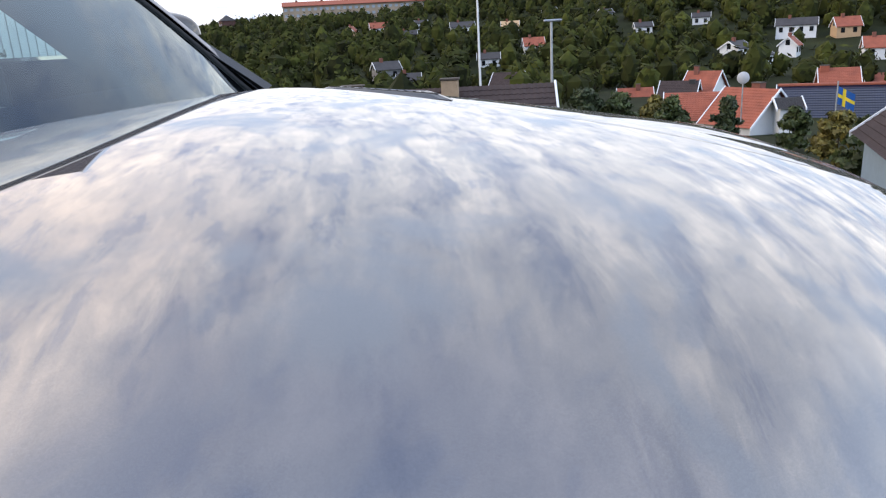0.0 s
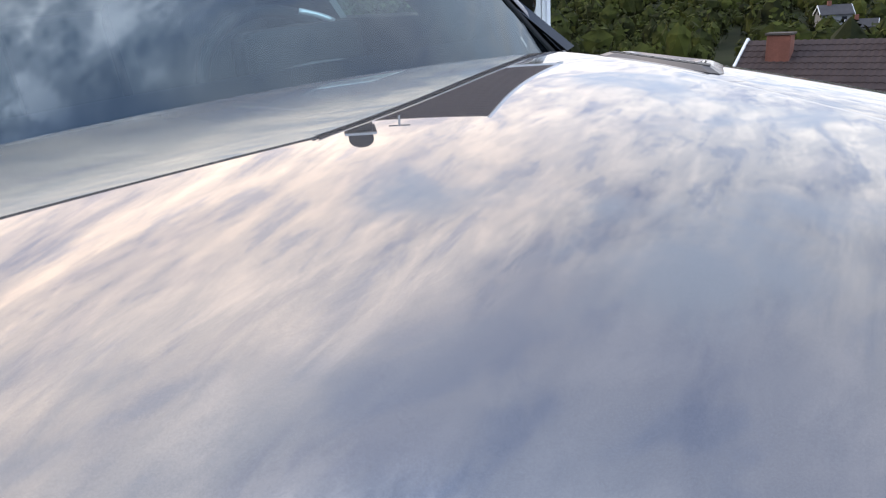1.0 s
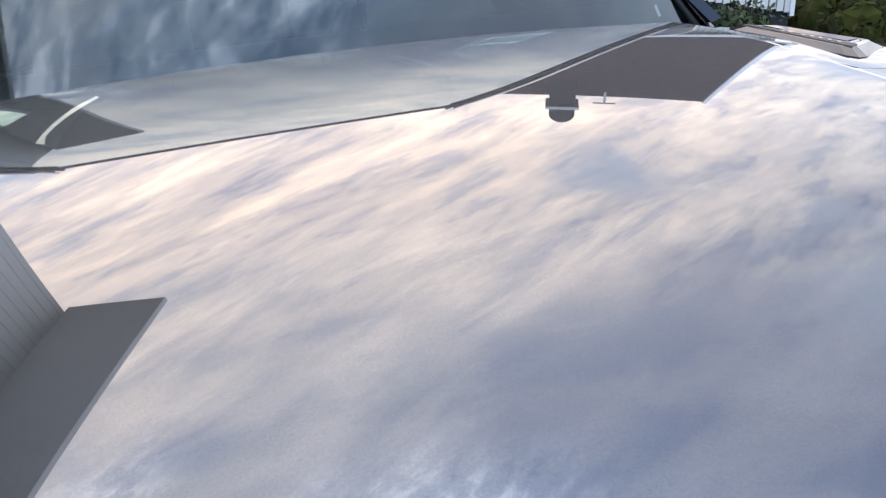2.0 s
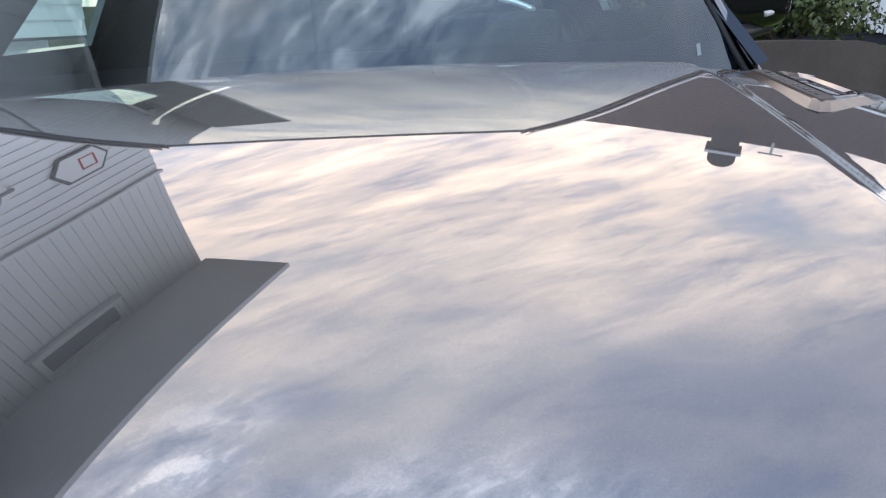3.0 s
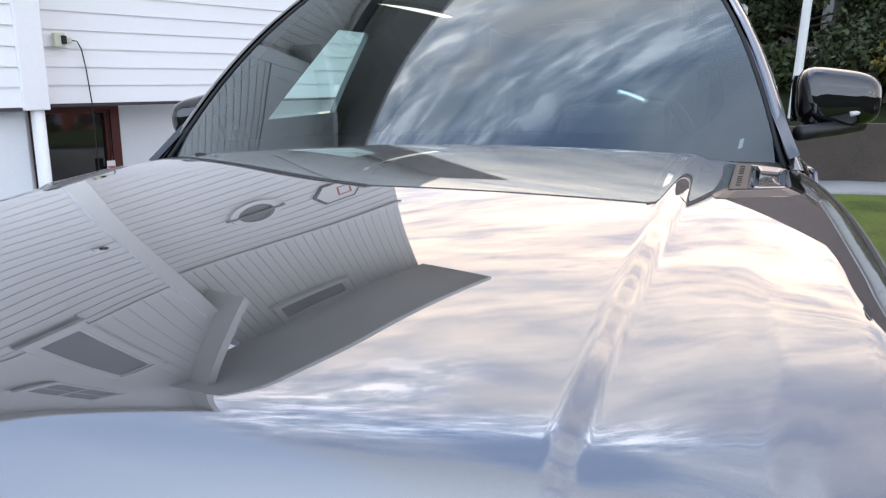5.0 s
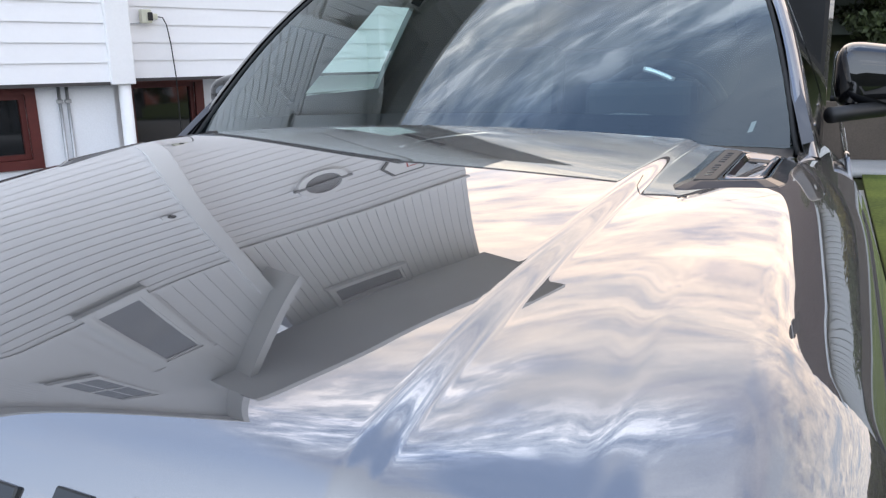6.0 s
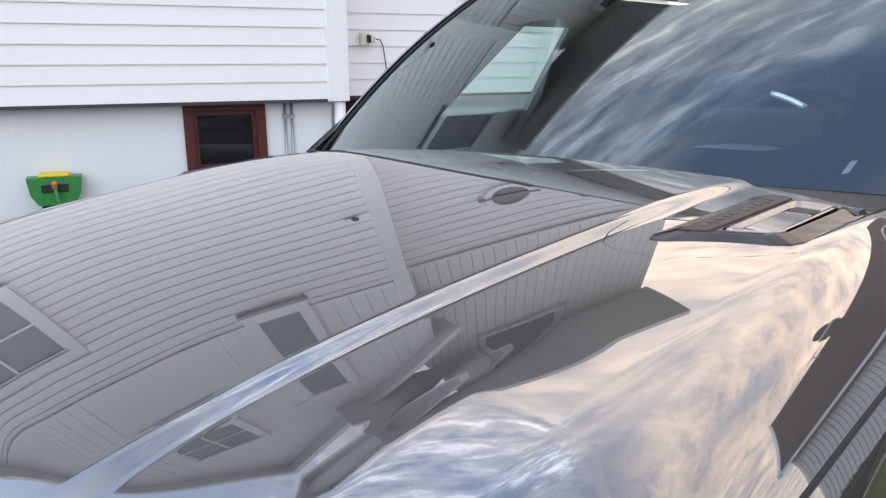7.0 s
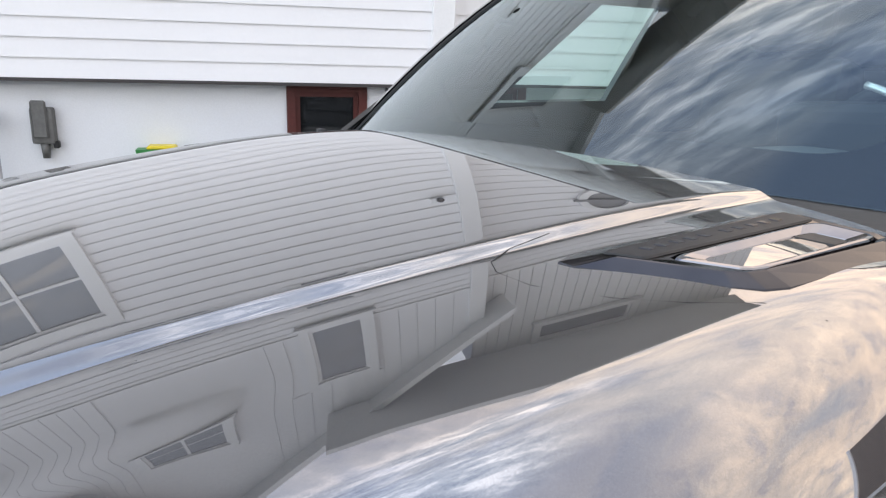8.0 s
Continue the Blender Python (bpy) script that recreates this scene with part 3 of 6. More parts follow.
# bearing, elevation of the foot, width, depth, wall height, turn, wall, roof, label
FAR_HOUSES = [
    (32.3, 0.15, 9, 7, 4.5, 70, "ochre", "red", "ochre house with an orange tiled roof"),
    (30.2, 0.20, 13, 8, 5.0, 8, "white", "red", "long white house with an orange tiled roof"),
    (28.1, -0.2, 12, 7, 3.2, 5, "dark", "dark", "dark low house among trees"),
    (27.0, 0.55, 9, 7, 3.4, -10, "white", "dark", "white house with a dark roof"),
    (23.9, -0.25, 14, 9, 5.4, 4, "white", "dark", "white terraced house with balconies"),
    (20.3, -0.1, 10, 7, 3.0, 0, "white", "ochre", "low white house with a flat roof"),
    (18.6, -1.75, 9, 7, 3.6, 10, "white", "red", "white house with an orange roof"),
    (22.0, -2.45, 9, 7, 2.8, 0, "white", "dark", "white bungalow with a grey roof"),
    (29.9, -3.5, 9, 8, 5.2, 15, "grey", "dark", "grey weathered villa with a dark roof"),
    (28.2, -3.75, 8, 6, 2.6, 0, "grey", "dark", "low grey outbuilding among the trees"),
    (17.3, 0.85, 9, 7, 3.6, 40, "white", "dark", "white house high on the slope"),
    (13.3, 0.55, 7, 6, 2.8, 30, "white", "dark", "small white cottage on the slope"),
    (10.6, -0.6, 8, 6, 2.6, 10, "white", "dark", "white cottage below a rock face"),
    (6.6, -0.2, 8, 6, 2.8, 0, "white", "dark", "pale cottage on the slope"),
    (4.2, -3.0, 9, 7, 4.6, 60, "white", "dark", "white house with a steep dark roof"),
    (0.4, -1.4, 15, 8, 4.2, 0, "white", "dark", "long white house with dark windows"),
    (0.7, -2.7, 6, 6, 3.6, 75, "white", "red", "small white gabled house"),
    (2.6, -3.3, 7, 6, 3.4, 60, "white", "dark", "white barn with a dark roof"),
    (-2.6, -1.5, 9, 7, 3.6, 20, "ochre", "red", "ochre house with an orange roof"),
    (-4.6, -3.0, 9, 7, 3.4, 10, "white", "red", "white house with an orange roof"),
]


def town():
    walls = {"white": FAR_WHITE, "ochre": OCHRE, "grey": FAR_GREY, "dark": FAR_DARK}
    roofs = {"red": ROOF_RED, "dark": ROOF_DARK, "ochre": OCHRE}
    for i, (az, el, w, d, h, turn, wl, rf, label) in enumerate(FAR_HOUSES):
        far_house(az, el, w * 0.62, d * 0.62, h * 0.72, turn, walls[wl], roofs[rf], 32 if rf == "dark" else 42, 4 if w > 11 else 2, label, 2 if h > 5 else 1)
    # a long brick block on the skyline
    x, y, z, r = on_slope(31.6, 1.30)
    root = tagged(empty("apartment_block", Matrix.Translation((x, y, z - 2)) @ Matrix.Rotation(radians(31.6 + 90 + 4), 4, "Z")), "long yellow brick apartment block with a red roof", "building")
    half = r * math.tan(radians(5.5))
    part("wall", box(-half, half, -6, 6, -5, 12.5), OCHRE_BRICK, root)
    for s in (-1, 1):
        part("roof", rotated_roof(s, half), ROOF_RED, root)
    me = None
    for i in range(26):
        for k in range(3):
            if me is None:
                ob = part("window", box(-0.9, 0.9, -0.08, 0.08, -0.8, 0.8), WINDOW_PALE, root)
                me = ob.data
            else:
                ob = new("window", me)
                ob.parent = root
            ob.matrix_basis = Matrix.Translation((-half + 2 * half * (i + 0.5) / 26, 6.03, 10.6 - 3.4 * k))
    for i in range(6):
        part("chimney", box(-half + 2 * half * (i + 0.4) / 6, -half + 2 * half * (i + 0.4) / 6 + 1.4, -0.6, 0.6, 14, 16.2), BRICK, root)
    # a brick tower at the end of the skyline
    x, y, z, r = on_slope(41.2, 0.75)
    tw = tagged(empty("brick_tower", Matrix.Translation((x, y, z)) @ Matrix.Rotation(radians(55), 4, "Z")), "square dark brick tower with a pointed roof", "tower")
    part("wall", box(-4, 4, -4, 4, -4, 9), FAR_BRICK, tw)
    bm = bmesh.new()
    bmesh.ops.create_cone(bm, cap_ends=True, segments=4, radius1=6.4, radius2=0.3, depth=3.2, matrix=pose(0, 0, 10.6, 0, 0, 45))
    part("roof", bm, ROOF_DARK, tw)
    for s in (-1, 1):
        for k in range(2):
            for t in (-1, 1):
                part("window", box(t * 1.8 - 0.7, t * 1.8 + 0.7, s * 4.02 - 0.06, s * 4.02 + 0.06, 2.4 + 3.2 * k, 4.2 + 3.2 * k), WINDOW_PALE, tw)
    # nearer roofs below the drive
    near_roofs()


def rotated_roof(s, half):
    bm = bmesh.new()
    vs = [[bm.verts.new((x0, p, q)) for p, q in ((s * 7.0, 12.4), (0, 15.0), (0, 15.3), (s * 7.0, 12.7))] for x0 in (-half - 0.5, half + 0.5)]
    bm.faces.new(vs[0])
    bm.faces.new(vs[1][::-1])
    for i in range(4):
        j = (i + 1) % 4
        bm.faces.new((vs[0][i], vs[0][j], vs[1][j], vs[1][i]))
    return bm


def tiled_roof(root, w, d, h, rise, mat, over=0.4, rows=14):
    """Two slopes laid in overlapping courses of pantiles."""
    for s in (-1, 1):
        bm = bmesh.new()
        run = d / 2 + over
        drop = rise * run / (d / 2)
        cols = int((w + 2 * over) / 0.11)
        for r in range(rows):
            t0, t1 = r / rows, (r + 1) / rows
            line = []
            for tt, lift in ((t0, 0.03), (t1, 0.0)):
                line.append([bm.verts.new((-w / 2 - over + (w + 2 * over) * c / cols, s * run * tt, h + rise - drop * tt + 0.10 + (0.03 if tt == t1 else 0.0) + 0.022 * abs(math.sin(c * math.pi / 2)))) for c in range(cols + 1)])
            for c in range(cols):
                bm.faces.new((line[0][c], line[0][c + 1], line[1][c + 1], line[1][c]))
                if r:
                    bm.faces.new((last[c], last[c + 1], line[0][c + 1], line[0][c]))
            last = line[1]
        part("roof", bm, mat, root)


def near_house(name, at, heading, w, d, h, rise, wall, roof, label, chimneys=(), base=-4.0):
    root = tagged(empty(name, Matrix.Translation(at) @ Matrix.Rotation(radians(heading), 4, "Z")), label, "house")
    part("wall", box(-w / 2, w / 2, -d / 2, d / 2, base, h), wall, root)
    for s in (-1, 1):
        gab = bmesh.new()
        vs = [[gab.verts.new((s * (w / 2) - s * t, p, q)) for p, q in ((-d / 2, h), (d / 2, h), (0, h + rise))] for t in (0, 0.12)]
        gab.faces.new(vs[0])
        gab.faces.new(vs[1][::-1])
        for i in range(3):
            j = (i + 1) % 3
            gab.faces.new((vs[0][i], vs[0][j], vs[1][j], vs[1][i]))
        part("gable", gab, wall, root)
        for t in (-1, 1):
            bb = bmesh.new()
            vs = []
            for x0 in (s * (w / 2 + 0.34), s * (w / 2 + 0.42)):
                e = (t * (d / 2 + 0.42), h - 0.42 * rise / (d / 2) + 0.0)
                vs.append([bb.verts.new((x0, p, q)) for p, q in (e, (0, h + rise), (0, h + rise + 0.20), (e[0], e[1] + 0.20))])
            bb.faces.new(vs[0])
            bb.faces.new(vs[1][::-1])
            for i in range(4):
                j = (i + 1) % 4
                bb.faces.new((vs[0][i], vs[0][j], vs[1][j], vs[1][i]))
            part("barge_board", bb, WHITE_TRIM, root)
    tiled_roof(root, w, d, h, rise, roof)
    for cx, cy, cw, ct, mat in chimneys:
        ch = part("chimney", box(cx - cw / 2, cx + cw / 2, cy - cw * 0.4, cy + cw * 0.4, h, ct, 0.02), mat, root)
        part("cap", box(cx - cw / 2 - 0.05, cx + cw / 2 + 0.05, cy - cw * 0.4 - 0.05, cy + cw * 0.4 + 0.05, ct, ct + 0.07, 0.01), CONCRETE, ch)
    return root


def bearing(az, el, r):
    a = radians(az - 0.5)
    return (EYE[0] + r * math.cos(a), EYE[1] + r * math.sin(a), EYE[2] + r * math.tan(radians(el)))


def roof_at(az, el, r, w, d, h, rise, turn, wall, roof, label, chimneys=()):
    """A house whose ridge lies at this bearing, elevation and distance from the car."""
    p = bearing(az, el, r)
    return near_house("neighbour_house", (p[0], p[1], p[2] - h - rise - 0.12), az + 90 + turn, w, d, h, rise, wall, roof, label, chimneys)


def valley_tree(az, el, r, w, mat, label, seed):
    """A tree that stands on the valley floor with its top at this bearing and elevation from the car."""
    p = bearing(az, el, r)
    g = terrain(p[0], p[1])
    tree(p[0], p[1], max(2.0, p[2] - g), w, 3500, mat, label, seed, 0.16, 0.10)


def near_roofs():
    for i, (az, el, r, w, mat, label) in enumerate((
            (12.8, -4.9, 52, 1.9, LEAF, "green tree between the roofs"), (10.2, -5.3, 46, 1.6, LEAF_YELLOW, "tree turning yellow between the roofs"),
            (8.9, -5.6, 40, 1.5, LEAF, "small green tree below the drive"), (5.0, -5.6, 42, 1.2, LEAF_DARK, "dark bushy tree by a red roof"),
            (0.6, -6.3, 44, 1.3, LEAF, "green tree by a red roof"), (-2.2, -6.7, 38, 1.5, LEAF_YELLOW, "yellowing tree below a flagpole"),
            (-4.4, -6.9, 32, 1.6, LEAF, "green tree beside a blue house"), (-6.2, -7.0, 28, 1.4, LEAF_DARK, "dark tree beside a blue house"),
            (15.4, -4.6, 50, 2.0, LEAF_DARK, "dark leafy tree behind a brown roof"), (18.2, -4.6, 40, 1.3, LEAF, "green tree at a street lamp"))):
        valley_tree(az, el, r, w, mat, label, 60 + i)
    roof_at(26.6, -3.85, 28, 8.0, 8.0, 2.9, 2.1, -6, FAR_DARK, ROOF_BROWN, "house with a long brown tiled roof and two chimneys",
            ((-0.5, 0.6, 0.62, 5.42, TAN_BRICK), (3.1, 0.9, 0.75, 5.35, BRICK)))
    roof_at(11.6, -4.5, 110, 4.4, 4.4, 2.6, 1.8, 6, FAR_GREY, ROOF_RED, "small house with an orange tiled roof", ((-0.4, 0.3, 0.6, 5.0, BRICK),))
    roof_at(7.3, -4.95, 66, 4.4, 5.0, 2.6, 1.8, 2, FAR_WHITE, ROOF_RED, "house with a red tiled roof")
    roof_at(8.4, -4.1, 100, 4.2, 6.0, 2.6, 2.2, -10, FAR_WHITE, ROOF_BROWN, "house with a brown tiled roof", ((-1.6, 0.3, 0.7, 5.0, FAR_DARK),))
    roof_at(3.5, -4.75, 62, 4.4, 5.2, 2.6, 2.3, 140, FAR_WHITE, ROOF_RED, "white gabled house with a red tiled roof", ((0.2, 0.5, 0.8, 5.35, BRICK),))
    roof_at(1.15, -5.45, 60, 1.3, 1.2, 1.0, 0.45, 20, FAR_WHITE, ROOF_DARK, "white dormer with a grey roof between red tiles")
    solar = roof_at(-3.6, -4.6, 80, 14.5, 9.0, 3.0, 2.4, 4, FAR_WHITE, SOLAR, "house with dark solar panels under a red ridge")
    part("ridge", box(-7.5, 7.5, -0.30, 0.30, 5.40, 5.64, 0.05), ROOF_RED, solar, "red ridge tiles")
    part("skylight", box(1.5, 2.9, -3.4, -2.0, 3.7, 4.7, 0.05), ROOF_RED, solar)
    roof_at(-1.9, -3.5, 104, 4.0, 4.6, 2.8, 2.0, 8, FAR_WHITE, ROOF_RED, "house with a red roof and a stepped chimney", ((1.6, 0.2, 1.0, 5.2, ROOF_RED),))
    roof_at(6.7, -3.45, 104, 4.0, 4.6, 2.8, 2.2, -25, FAR_WHITE, ROOF_RED, "white gabled house with an orange roof", ((1.0, 0.3, 0.6, 5.7, BRICK),))
    roof_at(-4.7, -3.9, 130, 5.0, 5.0, 2.8, 2.0, 8, OCHRE, ROOF_RED, "ochre house with a red roof")
    p = bearing(-10.2, -3.9, 26)
    near_house("neighbour_house", (p[0], p[1], p[2] - 4.4), 6, 6.0, 4.8, 2.4, 1.9, BLUE_BOARDS, ROOF_BROWN, "pale blue boarded house with a dark roof")
    roof_at(21.0, -2.95, 110, 4.2, 5.4, 2.6, 2.2, -20, FAR_WHITE, ROOF_BROWN, "barn with a brown mansard roof")
    # flagpole, street lamp and the flag further down
    p = bearing(23.25, -3.8, 60)
    fp = tagged(empty("flagpole", Matrix.Translation((p[0], p[1], p[2]))), "tall white flagpole without a flag", "flagpole")
    part("pole", rod((0, 0, -6.5), (0, 0, 8.5), 0.11, 0.07, 10), FAR_WHITE, fp)
    p = bearing(17.85, 0.55, 30)
    sl = tagged(empty("street_lamp", Matrix.Translation(p)), "grey steel street lamp", "street lamp")
    part("pole", rod((0, 0, -5.6), (0, 0, 0), 0.065, 0.05, 10), GALV, sl)
    part("head", box(-0.10, 0.10, -0.42, 0.30, 0.0, 0.09, 0.03), GALV, sl, matrix=Matrix.Rotation(radians(17.85), 4, "Z"))
    p = bearing(-1.9, -4.6, 44)
    fl = tagged(empty("flag", Matrix.Translation(p) @ Matrix.Rotation(radians(-2 + 90), 4, "Z")), "blue flag with a yellow cross on a white pole", "flag")
    part("pole", rod((0, 0, -4.5), (0, 0, 0.15), 0.04, 0.035, 8), GALV, fl)

    def cloth(x0, x1, z0, z1, off):
        return grid_sheet(lambda u, v: (-(x0 + (x1 - x0) * u), 0.05 * math.sin(3.2 * (x0 + (x1 - x0) * u) * 4) + off, z0 + (z1 - z0) * v - 0.55 * (x0 + (x1 - x0) * u)), spaced(0, 1, 9), spaced(0, 1, 4))
    part("cloth", thicken(cloth(0.05, 0.85, -1.0, -0.1, 0), 0.006), FLAG_BLUE, fl)
    for o in (-0.012, 0.012):
        part("cross", cloth(0.05, 0.85, -0.64, -0.46, o), FLAG_YELLOW, fl)
        part("cross", cloth(0.27, 0.42, -1.0, -0.1, o * 1.4), FLAG_YELLOW, fl)
    p = bearing(4.15, -4.05, 40)
    ds = tagged(empty("satellite_dish", Matrix.Translation(p)), "pale satellite dish on a pole", "satellite dish")
    bm = bmesh.new()
    rows = []
    for i in range(6):
        q = i / 5
        rows.append([bm.verts.new((0.10 * q * q - 0.1, 0.30 * q * math.cos(a), 0.30 * q * math.sin(a))) for a in (2 * math.pi * k / 20 for k in range(20))])
    for a, b in zip(rows, rows[1:]):
        for k in range(20):
            bm.faces.new((a[k], a[(k + 1) % 20], b[(k + 1) % 20], b[k]))
    bmesh.ops.remove_doubles(bm, verts=bm.verts, dist=0.001)
    part("dish", thicken(bm, 0.02), PALE_TRIM_GREY, ds)
    part("mast", rod((0.05, 0, -2.2), (0.05, 0, 0.0), 0.03, n=8), GALV, ds)


# ---------------------------------------------------------------- the neighbour across the garden
def ribbed_house():
    """White boarded upper storey on a dark base, brown roof with a round-topped chimney."""
    c = Vector((5.29, 12.68, 0))
    root = tagged(empty("ribbed_house", Matrix.Translation(c) @ Matrix.Rotation(radians(66 - 90), 4, "Z")), "white boarded house with a brown tiled roof", "house")
    # own frame: x to its right end, y away from the car
    left, right, deep, eave, ridge = -7.0, 4.15, 10.0, 3.95, 8.35
    part("wall", box(left, right, 0.10, deep, -3.0, eave + 0.02), NAVY_BOARDS, root, "dark boarded lower wall")
    part("wall", box(left, -1.6, 0.0, 0.10, -3.0, eave), GREEN_BOARDS, root, "grey green boarded wall")
    x = -1.58
    body = part("upper_wall", box(-1.6, right, 0.06, 0.10, 0.9, eave), FAR_WHITE, root, "white boarded upper wall")
    bd = None
    while x < right:
        low = 1.15 - 0.175 * (x - 0.4) if x > 0.4 else 1.15
        part("board", box(x, x + 0.105, 0.0, 0.058, low, eave - 0.02), FAR_WHITE, body)
        x += 0.125
    part("corner_board", box(right - 0.02, right + 0.05, -0.03, 0.20, 0.45, eave), WHITE_TRIM, root)
    window(root, -4.15, -3.2, 1.75, 3.05, -0.01, WHITE_TRIM, PANE, (0, 0), 0.12, label="white framed window with dark panes")
    w = right - left
    mid = (left + right) / 2
    for s in (-1, 1):
        bm = bmesh.new()
        half, rise, over = deep / 2, ridge - eave, 0.45
        run = half + over
        rows, cols = 34, 90
        for r in range(rows):
            line = []
            for tt, lift in ((r / rows, 0.0), ((r + 1) / rows, 0.018)):
                line.append([bm.verts.new((left - 0.3 + (w + 0.6) * k / cols, half + s * run * tt, ridge - rise * tt * run / half + 0.06 + lift + 0.008 * (k % 2))) for k in range(cols + 1)])
            for k in range(cols):
                bm.faces.new((line[0][k], line[0][k + 1], line[1][k + 1], line[1][k]))
                if r:
                    bm.faces.new((last[k], last[k + 1], line[0][k + 1], line[0][k]))
            last = line[1]
        part("roof", bm, ROOF_BROWN, root, "brown tiled roof slope")
        for x0 in (left - 0.3, right + 0.3):
            bb = bmesh.new()
            vs = []
            for xx in (x0 - 0.05, x0 + 0.05):
                e = (half + s * run, ridge - rise * run / half)
                vs.append([bb.verts.new((xx, p, q)) for p, q in ((e[0], e[1] - 0.12), (half, ridge - 0.12), (half, ridge + 0.14), (e[0], e[1] + 0.14))])
            bb.faces.new(vs[0])
            bb.faces.new(vs[1][::-1])
            for i in range(4):
                bb.faces.new((vs[0][i], vs[0][(i + 1) % 4], vs[1][(i + 1) % 4], vs[1][i]))
            part("barge_board", bb, WHITE_TRIM, root)
    part("gable", prism([(0.1, eave), (deep, eave), (deep / 2, ridge - 0.1)], 0, 0.12), FAR_WHITE, root,
         matrix=Matrix(((0, 1, 0, right - 0.12), (1, 0, 0, 0), (0, 0, 1, 0), (0, 0, 0, 1))))
    part("fascia", box(left - 0.3, right + 0.3, -0.48, -0.44, eave - 0.40, eave - 0.22), WHITE_TRIM, root)
    cx = 0.6
    ch = part("chimney", box(cx - 0.34, cx + 0.34, 3.75, 4.4, 6.2, 8.66, 0.02), FAR_DARK, root, "dark chimney with a round metal cowl")
    part("collar", box(cx - 0.44, cx + 0.44, 3.65, 4.5, 8.34, 8.46, 0.02), FAR_WHITE, ch, "pale flashing collar")
    part("hood", rod((cx, 3.72, 8.66), (cx, 4.42, 8.66), 0.34, n=24), FAR_DARK, ch)
    an = rod((1.75, 4.6, 7.7), (1.75, 4.6, 8.56), 0.035, n=6)
    rod((1.45, 4.6, 8.54), (2.05, 4.6, 8.54), 0.03, n=6, bm=an)
    part("antenna", an, GALV, root)
    return root


# ---------------------------------------------------------------- by the house wall
def wall_things():
    m = HOUSE

    def on(x, y, z, rz=0):
        return m @ pose(x, y, z, 0, 0, rz)
    # hose reel
    r = tagged(empty("hose_reel", on(-1.95, 0.12, 0.30)), "green plastic hose reel with a yellow top on the wall", "hose reel")
    part("body", prism([(-0.17, 0.22), (0.17, 0.22), (0.155, 0.10), (0.11, 0.03), (-0.11, 0.03), (-0.155, 0.10)], -0.16, -0.03), GREEN_PLASTIC, r)
    part("lid", box(-0.10, 0.10, -0.15, -0.02, 0.215, 0.245, 0.012), YELLOW_PLASTIC, r, "yellow lid")
    part("drum", box(-0.10, 0.10, -0.164, -0.10, 0.10, 0.19, 0.02), BLACK_TRIM, r)
    part("hose", tube([(0.0, -0.17, 0.16), (0.01, -0.21, 0.10), (0.02, -0.20, 0.0), (0.04, -0.16, -0.18), (0.05, -0.15, -0.45)], 0.014, 8), GREEN_PLASTIC, r, smooth=True)
    part("connector", rod((0.0, -0.165, 0.15), (0.0, -0.19, 0.19), 0.018, n=10), ORANGE_PLASTIC, r, "orange hose connector")
    part("foot", box(-0.10, 0.10, -0.13, 0.0, -0.20, 0.03, 0.015), BLACK_TRIM, r)
    # meter box with its cable gland
    b = tagged(empty("switch_box", on(-2.72, 0.12, 0.50)), "grey weathered switch box on the plaster", "switch box")
    part("case", box(-0.075, 0.075, -0.09, 0.0, 0.05, 0.30, 0.02, seg=2), GREY_PLASTIC, b)
    part("cover", box(-0.060, 0.040, -0.105, -0.088, 0.09, 0.35, 0.012), GREY_PLASTIC, b)
    part("plug", rod((0.0, -0.05, 0.06), (0.0, -0.05, -0.05), 0.032, 0.024, 12), GREY_PLASTIC, b, smooth=True)
    part("lever", box(0.055, 0.095, -0.08, -0.03, 0.02, 0.07, 0.008), BLACK_TRIM, b)
    t = tagged(empty("standpipe", on(-3.02, 0.02, -0.6)), "grey steel standpipe with a tap", "standpipe")
    part("pipe", rod((0, 0, -0.4), (0, 0, 1.28), 0.02, n=10), GALV, t, smooth=True)
    part("tap", box(-0.05, 0.04, -0.05, 0.03, 1.26, 1.40, 0.015), GALV, t)
    # conduits beside the basement window
    for i, x in enumerate((-0.315, -0.262)):
        c = tagged(empty("conduit", on(x, 0.105, 0.0)), "grey cable conduit on plaster", "conduit", group="conduits by the window")
        part("pipe", rod((0, 0, -0.9), (0, 0, ZB), 0.011, n=8), GALV, c, smooth=True)
        part("clip", box(-0.02, 0.02, -0.014, 0.015, 0.86, 0.885, 0.003), GALV, c)
    # socket on the recessed wall with a hanging flex
    s = tagged(empty("wall_socket", on(0.42, RECESS - 0.025, 1.46)), "cream outdoor socket with a plug", "socket")
    part("case", box(-0.045, 0.035, -0.06, 0.0, -0.05, 0.05, 0.01, seg=2), CREAM_PLASTIC, s)
    part("plug", box(0.035, 0.085, -0.05, -0.012, -0.022, 0.022, 0.008), CREAM_PLASTIC, s)
    part("flap", box(0.0, 0.036, -0.075, -0.058, -0.03, 0.03, 0.004), DARK_RUBBER, s)
    f = tagged(empty("power_flex", on(0.42, RECESS - 0.04, 1.46)), "thin black power flex hanging from the socket", "cable")
    part("flex", tube([(0.085, 0, 0.0), (0.13, -0.005, -0.005), (0.155, -0.008, -0.06), (0.175, -0.01, -0.2), (0.19, -0.02, -0.45), (0.20, 0.0, -0.8), (0.22, 0.0, -1.5)], 0.0045, 6), DARK_RUBBER, f, smooth=True)
    k = tagged(empty("side_cable", on(0.19, RECESS - 0.03, 1.42)), "short grey cable along the boards", "cable")
